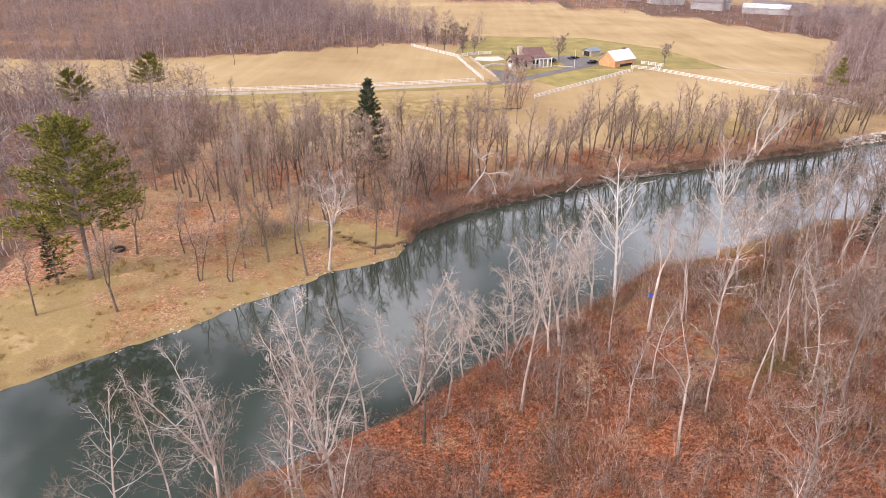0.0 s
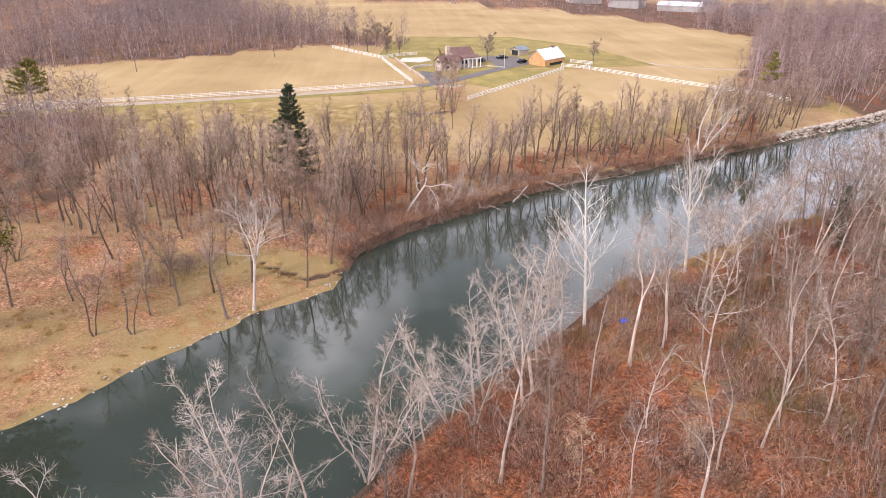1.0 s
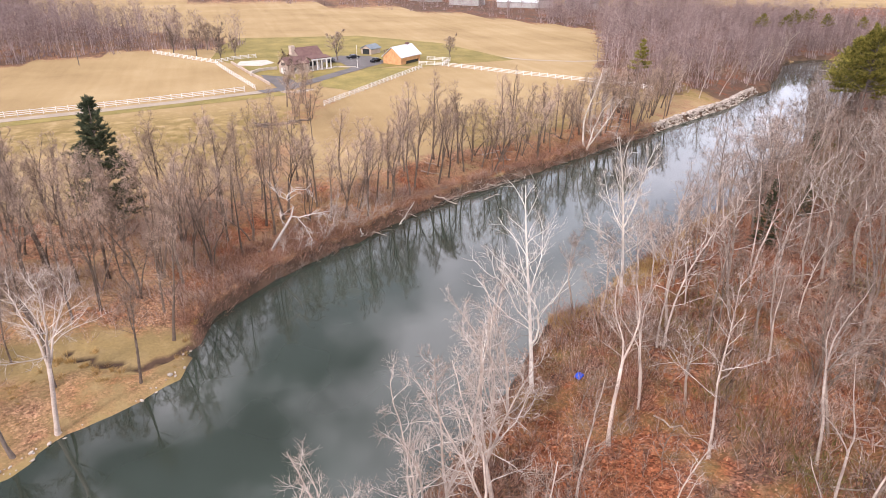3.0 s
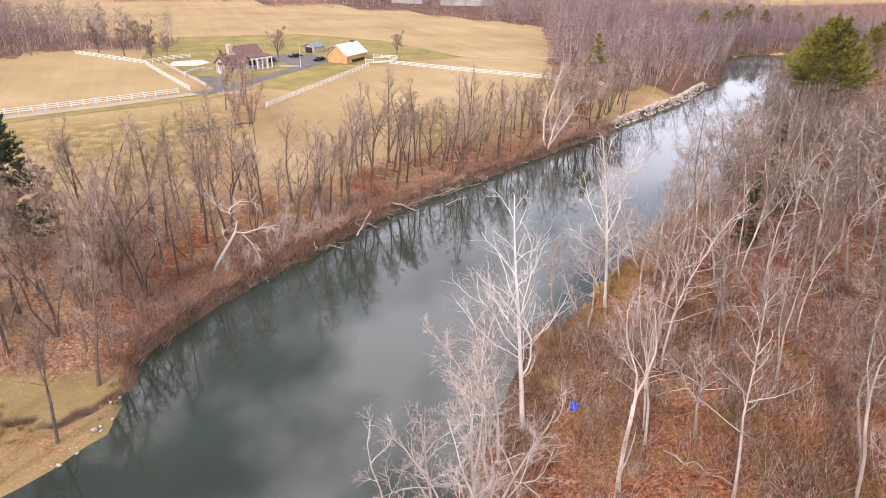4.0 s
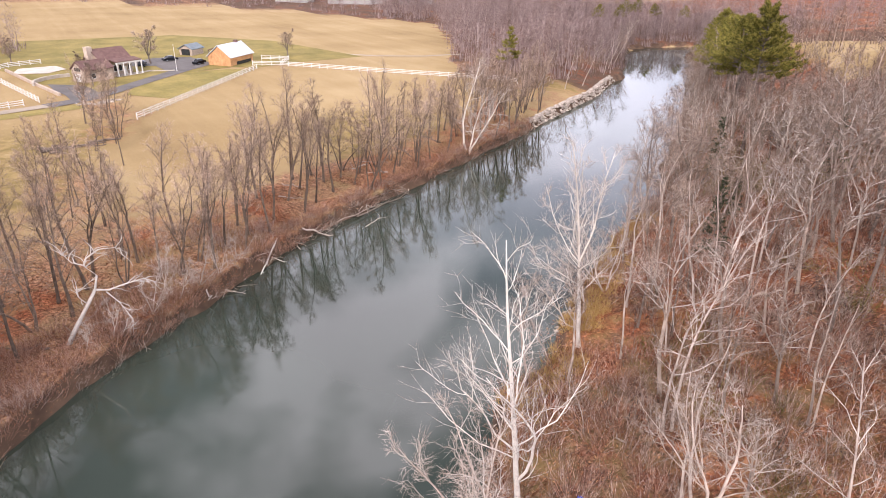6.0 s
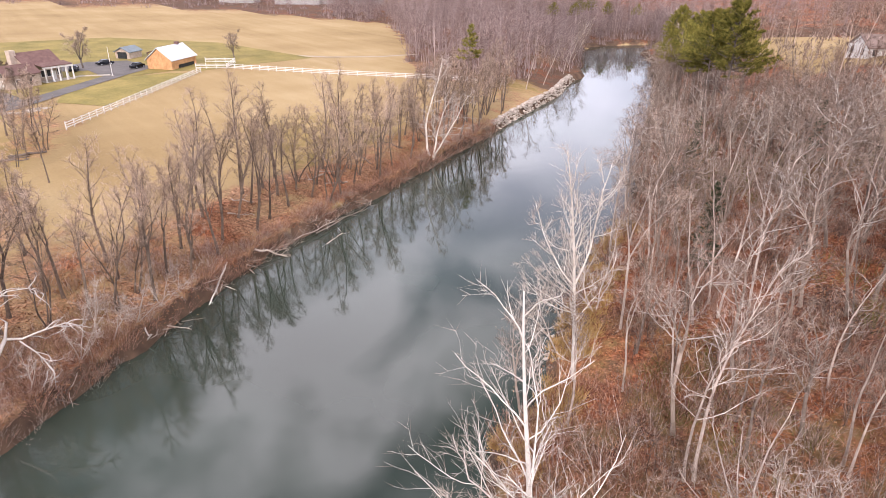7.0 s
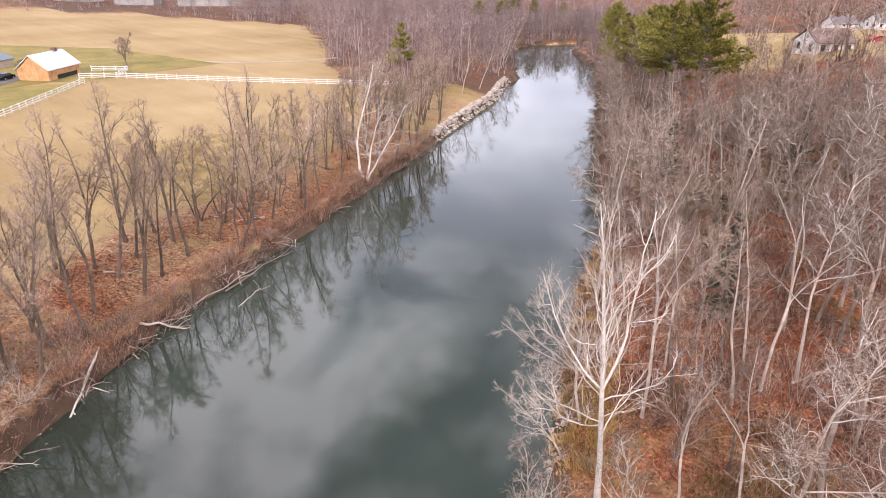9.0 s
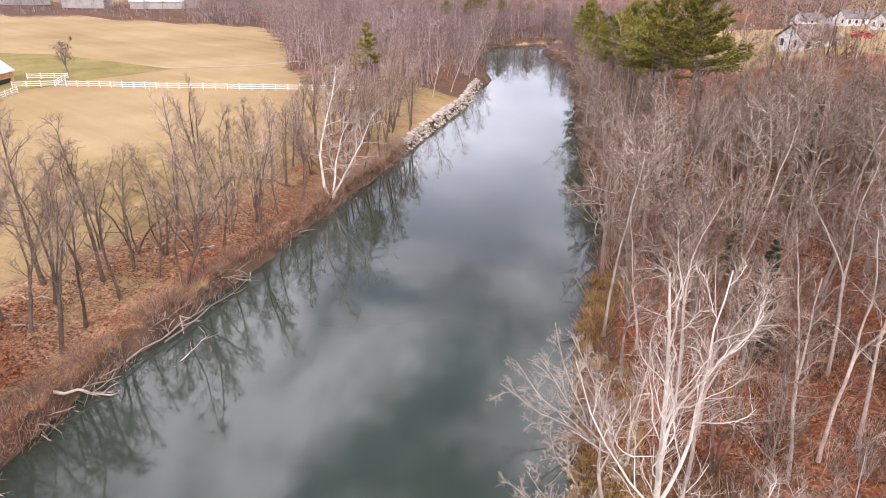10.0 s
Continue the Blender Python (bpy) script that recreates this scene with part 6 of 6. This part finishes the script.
# ---------------------------------------------------------------- small things by the water
def log(label, pts, r0, r1, mat, name="log", stubs=3, seed=0):
    rng = random.Random(seed)
    l = thing(name, label, "log", pts[0])
    o = np.array(pts[0])
    a, b = np.array(pts[0]) - o, np.array(pts[-1]) - o
    line = [a + (b - a) * i / 6 + np.array([rng.gauss(0, 0.2), rng.gauss(0, 0.2), rng.gauss(0, 0.07)]) * (0 < i < 6) for i in range(7)]
    q = Pile()
    q.tube(line, [r0 + (r1 - r0) * i / 6 for i in range(7)], 7)
    add_mesh("stem", q.v, q.f, mat, l, smooth_on=True)
    for _ in range(stubs):
        p, d = along(line, rng.uniform(0.35, 0.95))
        q = Pile()
        lp = wander(rng, p, sideways(rng, d, radians(45)) + np.array([0, 0, 0.3]), rng.uniform(0.8, 2.2), 3, 0.15, 0.05)
        q.tube(lp, [r1 * 0.8, r1 * 0.6, r1 * 0.4, 0.01], 4)
        add_mesh("branch", q.v, q.f, mat, l)


log("pale fallen trunk lying from the bank into the river", [(27.0, 117.6, 1.4), (22.6, 112.0, -0.1)], 0.13, 0.07, M_WHITE, stubs=2, seed=1)
log("thin pale fallen trunk sloping into the river", [(25.2, 116.6, 1.3), (20.4, 111.4, -0.1)], 0.10, 0.05, M_WHITE, stubs=2, seed=2)
log("grey drift trunk along the foot of the bank", [(40.0, 120.9, 0.5), (51.5, 126.2, 0.15)], 0.10, 0.04, M_LIMB, stubs=9, seed=3)
log("pale drift trunk lodged on the bank", [(36.5, 120.2, 0.7), (46.0, 124.3, 0.2)], 0.07, 0.03, M_FLAKY, stubs=9, seed=4)
log("bare branch lying in the shallow water", [(39.0, 117.6, -0.02), (43.2, 119.6, 0.12)], 0.08, 0.03, M_FLAKY, stubs=3, seed=5)
log("broken stub standing at the water's edge", [(16.0, 108.6, -0.3), (15.6, 108.0, 2.0)], 0.09, 0.06, M_WHITE, stubs=0, seed=6)
log("root snag fallen over the bank", [(31.0, 119.4, 1.3), (34.6, 117.7, 0.0)], 0.14, 0.05, M_FLAKY, stubs=6, seed=7)
rng = random.Random(43)
for i in range(9):
    x, y, w = 9 + rng.gauss(0, 2.6), 167 + rng.gauss(0, 1.6), radians(rng.gauss(-15, 25))
    r, ln = rng.uniform(0.12, 0.28), rng.uniform(2.5, 6)
    x2, y2 = x + math.cos(w) * ln, y + math.sin(w) * ln
    log("brown cut trunk in a heap on the field", [(x, y, ground_at(x, y) + r), (x2, y2, ground_at(x2, y2) + r)], r, r * 0.7, M_BARK, stubs=2, seed=300 + i)
rng = random.Random(44)
for i in range(26):
    left = i < 12
    for _ in range(200):
        x, y = (rng.uniform(-5, 90), rng.uniform(100, 160)) if left else (rng.uniform(10, 85), rng.uniform(30, 100))
        way, d = to_river(x, y)
        rt = bool(river_field(np.array([x]), np.array([y]))[0][0])
        if rt != left and d > 3 and d < (14 if left else 45):
            break
    w, ln = rng.uniform(0, 6.28), rng.uniform(2.5, 7)
    x2, y2 = x + math.cos(w) * ln, y + math.sin(w) * ln
    r = rng.uniform(0.07, 0.15)
    log("fallen trunk lying on the leaf litter", [(x, y, ground_at(x, y) + r), (x2, y2, max(ground_at(x2, y2), 0) + r * 0.7)], r, r * 0.5, M_FLAKY if rng.random() < 0.6 else M_BARK, stubs=rng.randrange(1, 4), seed=100 + i)


def drift_heap(x, y, n, size, seed):
    """Broken branches washed up against the bank."""
    r = random.Random(seed)
    way, _ = to_river(x, y)
    h = thing("driftwood_heap", "heap of bleached driftwood branches caught at the foot of the bank", "driftwood", (x, y, max(ground_at(x, y), 0.0)), group="driftwood heaps")
    for i in range(n):
        w = radians(way + r.choice((90, -90, 0, 20, -30)) + r.gauss(0, 28))
        c = np.array([r.gauss(0, size * 0.5), r.gauss(0, size * 0.5), 0.1 + abs(r.gauss(0, 0.28))])
        ln = r.uniform(0.8, 2.6)
        lp = wander(r, c, (math.cos(w), math.sin(w), r.gauss(0, 0.22)), ln, 4, 0.16, 0.0)
        k = r.uniform(0.025, 0.06)
        q = Pile()
        q.tube(lp, [k, k * 0.9, k * 0.75, k * 0.55, k * 0.3], 5)
        for _ in range(2):
            p, d = along(lp, r.uniform(0.4, 0.95))
            q.spike(p, sideways(r, d, radians(45)), r.uniform(0.3, 0.8), k * 0.45)
        add_mesh("stick", q.v, q.f, M_FLAKY if r.random() < 0.35 else M_LIMB if r.random() < 0.5 else M_BARK, h)


for i, (x, y, n, size) in enumerate(((17.5, 109.6, 10, 1.4), (23.8, 114.2, 14, 1.7), (30.5, 118.3, 18, 2.0), (34.0, 120.0, 16, 1.8), (41.5, 123.2, 16, 1.8), (50.0, 127.0, 18, 1.8), (62, 132.0, 10, 1.5), (8.5, 104.2, 9, 1.3))):
    drift_heap(x, y, n, size, 700 + i)


def rock_mesh(seed):
    bm = bmesh.new()
    bmesh.ops.create_icosphere(bm, subdivisions=1, radius=0.5)
    r = random.Random(seed)
    for v in bm.verts:
        v.co = Vector((v.co.x * 1.25, v.co.y, v.co.z * 0.7)) * r.uniform(0.78, 1.15)
    me = bpy.data.meshes.new("stone")
    bm.to_mesh(me)
    bm.free()
    me.materials.append(M_STONE)
    return me


ROCKS = [rock_mesh(i) for i in range(6)]


def stones(name, label, n, place, low, high, seed):
    r = random.Random(seed)
    t = None
    for _ in range(n):
        x, y, up = place(r)
        if t is None:
            ox, oy = x, y
            t = thing(name, label, "stones", (ox, oy, 0))
        o = new("stone", r.choice(ROCKS))
        o.parent = t
        s = r.uniform(low, high)
        o.matrix_basis = pose(x - ox, y - oy, max(ground_at(x, y), -0.1) + up, r.uniform(-20, 20), r.uniform(-20, 20), r.uniform(0, 360)) @ Matrix.Diagonal((s, s * r.uniform(0.8, 1.1), s * r.uniform(0.7, 1), 1))


def on_line(line, near, far):
    def place(r):
        ln = [math.dist(a, b) for a, b in zip(line[:-1], line[1:])]
        u = r.uniform(0, sum(ln))
        for (a, b), l in zip(zip(line[:-1], line[1:]), ln):
            if u <= l:
                break
            u -= l
        k = min(u / l, 1)
        d = unit(np.array(b, float) - np.array(a, float))
        off = r.uniform(near, far)
        return a[0] + (b[0] - a[0]) * k - d[1] * off, a[1] + (b[1] - a[1]) * k + d[0] * off, 0.05
    return place


stones("riprap", "pale broken stone riprap protecting the river bank", 298, on_line([(99, 148), (125, 159.8), (136, 164), (151, 173.4)], -0.2, 1.9), 0.55, 1.0, 3)
def rubble(n, line, near, far, low, high, seed):
    r, place = random.Random(seed), on_line(line, near, far)
    out = []
    for _ in range(n):
        x, y, _ = place(r)
        out.append((r.randrange(len(ROCKS)), x, y, r.uniform(low, high), r.uniform(0, 6.28)))
    return out


def rock_arrays(me):
    return np.array([v.co[:] for v in me.vertices]), np.array([p.vertices[:] for p in me.polygons])


joined("rubble", "bed of smaller pale broken stone under the riprap", "stones", [rock_arrays(me) for me in ROCKS], M_STONE, rubble(1000, [(98, 147.5), (125, 159.8), (136, 164), (151, 173.4), (160, 178.4)], -0.3, 1.9, 0.3, 0.8, 13))
stones("shore_stones", "pale stones along the water's edge of the grassy flat", 80, on_line([(-42, 53.5), (-34.6, 59.3), (-30.4, 64), (-24.8, 69.1), (-18, 75.9), (-12.6, 78.2), (-9.1, 81.6), (-7.5, 86)], -0.3, 0.9), 0.12, 0.45, 4)
stones("stone_pile", "heap of pale stones at the end of the drive", 50, on_line([(15, 202.5), (20, 201), (24, 204)], -1.5, 1.5), 0.4, 0.9, 5)
stones("shore_stones", "stones at the foot of the wooded bank", 60, on_line([(42.6, 84), (50, 88.2), (55, 90.6)][::-1], -0.2, 0.8), 0.2, 0.5, 6)

# blue tarpaulin, crumpled
bm = bmesh.new()
bmesh.ops.create_grid(bm, x_segments=10, y_segments=7, size=0.5)
r_ = random.Random(9)
for v in bm.verts:
    v.co = Vector((v.co.x * 0.9, v.co.y * 0.65, 0.18 * noise.noise(v.co * 5) + 0.12 + 0.25 * max(0, 0.35 - abs(v.co.x)) + r_.uniform(-0.03, 0.03)))
geo_ = bmesh.ops.solidify(bm, geom=bm.faces[:], thickness=0.015)
me = bpy.data.meshes.new("tarpaulin")
bm.to_mesh(me)
bm.free()
me.materials.append(M_TARP)
tarp = tagged(new("tarpaulin", me), "crumpled bright blue tarpaulin on the leaf litter", "tarpaulin")
tarp.matrix_basis = pose(26.8, 65.6, ground_at(26.8, 65.6) + 0.15, 8, -6, 30)

# old tyre on the grass flat
q = Pile()
n, k = 20, 8
q.v = [((0.75 + 0.2 * math.cos(b)) * math.cos(a), (0.75 + 0.2 * math.cos(b)) * math.sin(a), 0.16 + 0.2 * math.sin(b)) for a in (2 * math.pi * i / n for i in range(n)) for b in (2 * math.pi * j / k for j in range(k))]
q.f = [(i * k + j, ((i + 1) % n) * k + j, ((i + 1) % n) * k + (j + 1) % k, i * k + (j + 1) % k) for i in range(n) for j in range(k)]
tyre = add_mesh("tyre", q.v, q.f, M_RUBBER, None, "large old black tyre lying on the grass", True, category="tyre")
tyre.matrix_basis = pose(-51.1, 76.2, ground_at(-51.1, 76.2) + 0.05, 4, 3, 0)
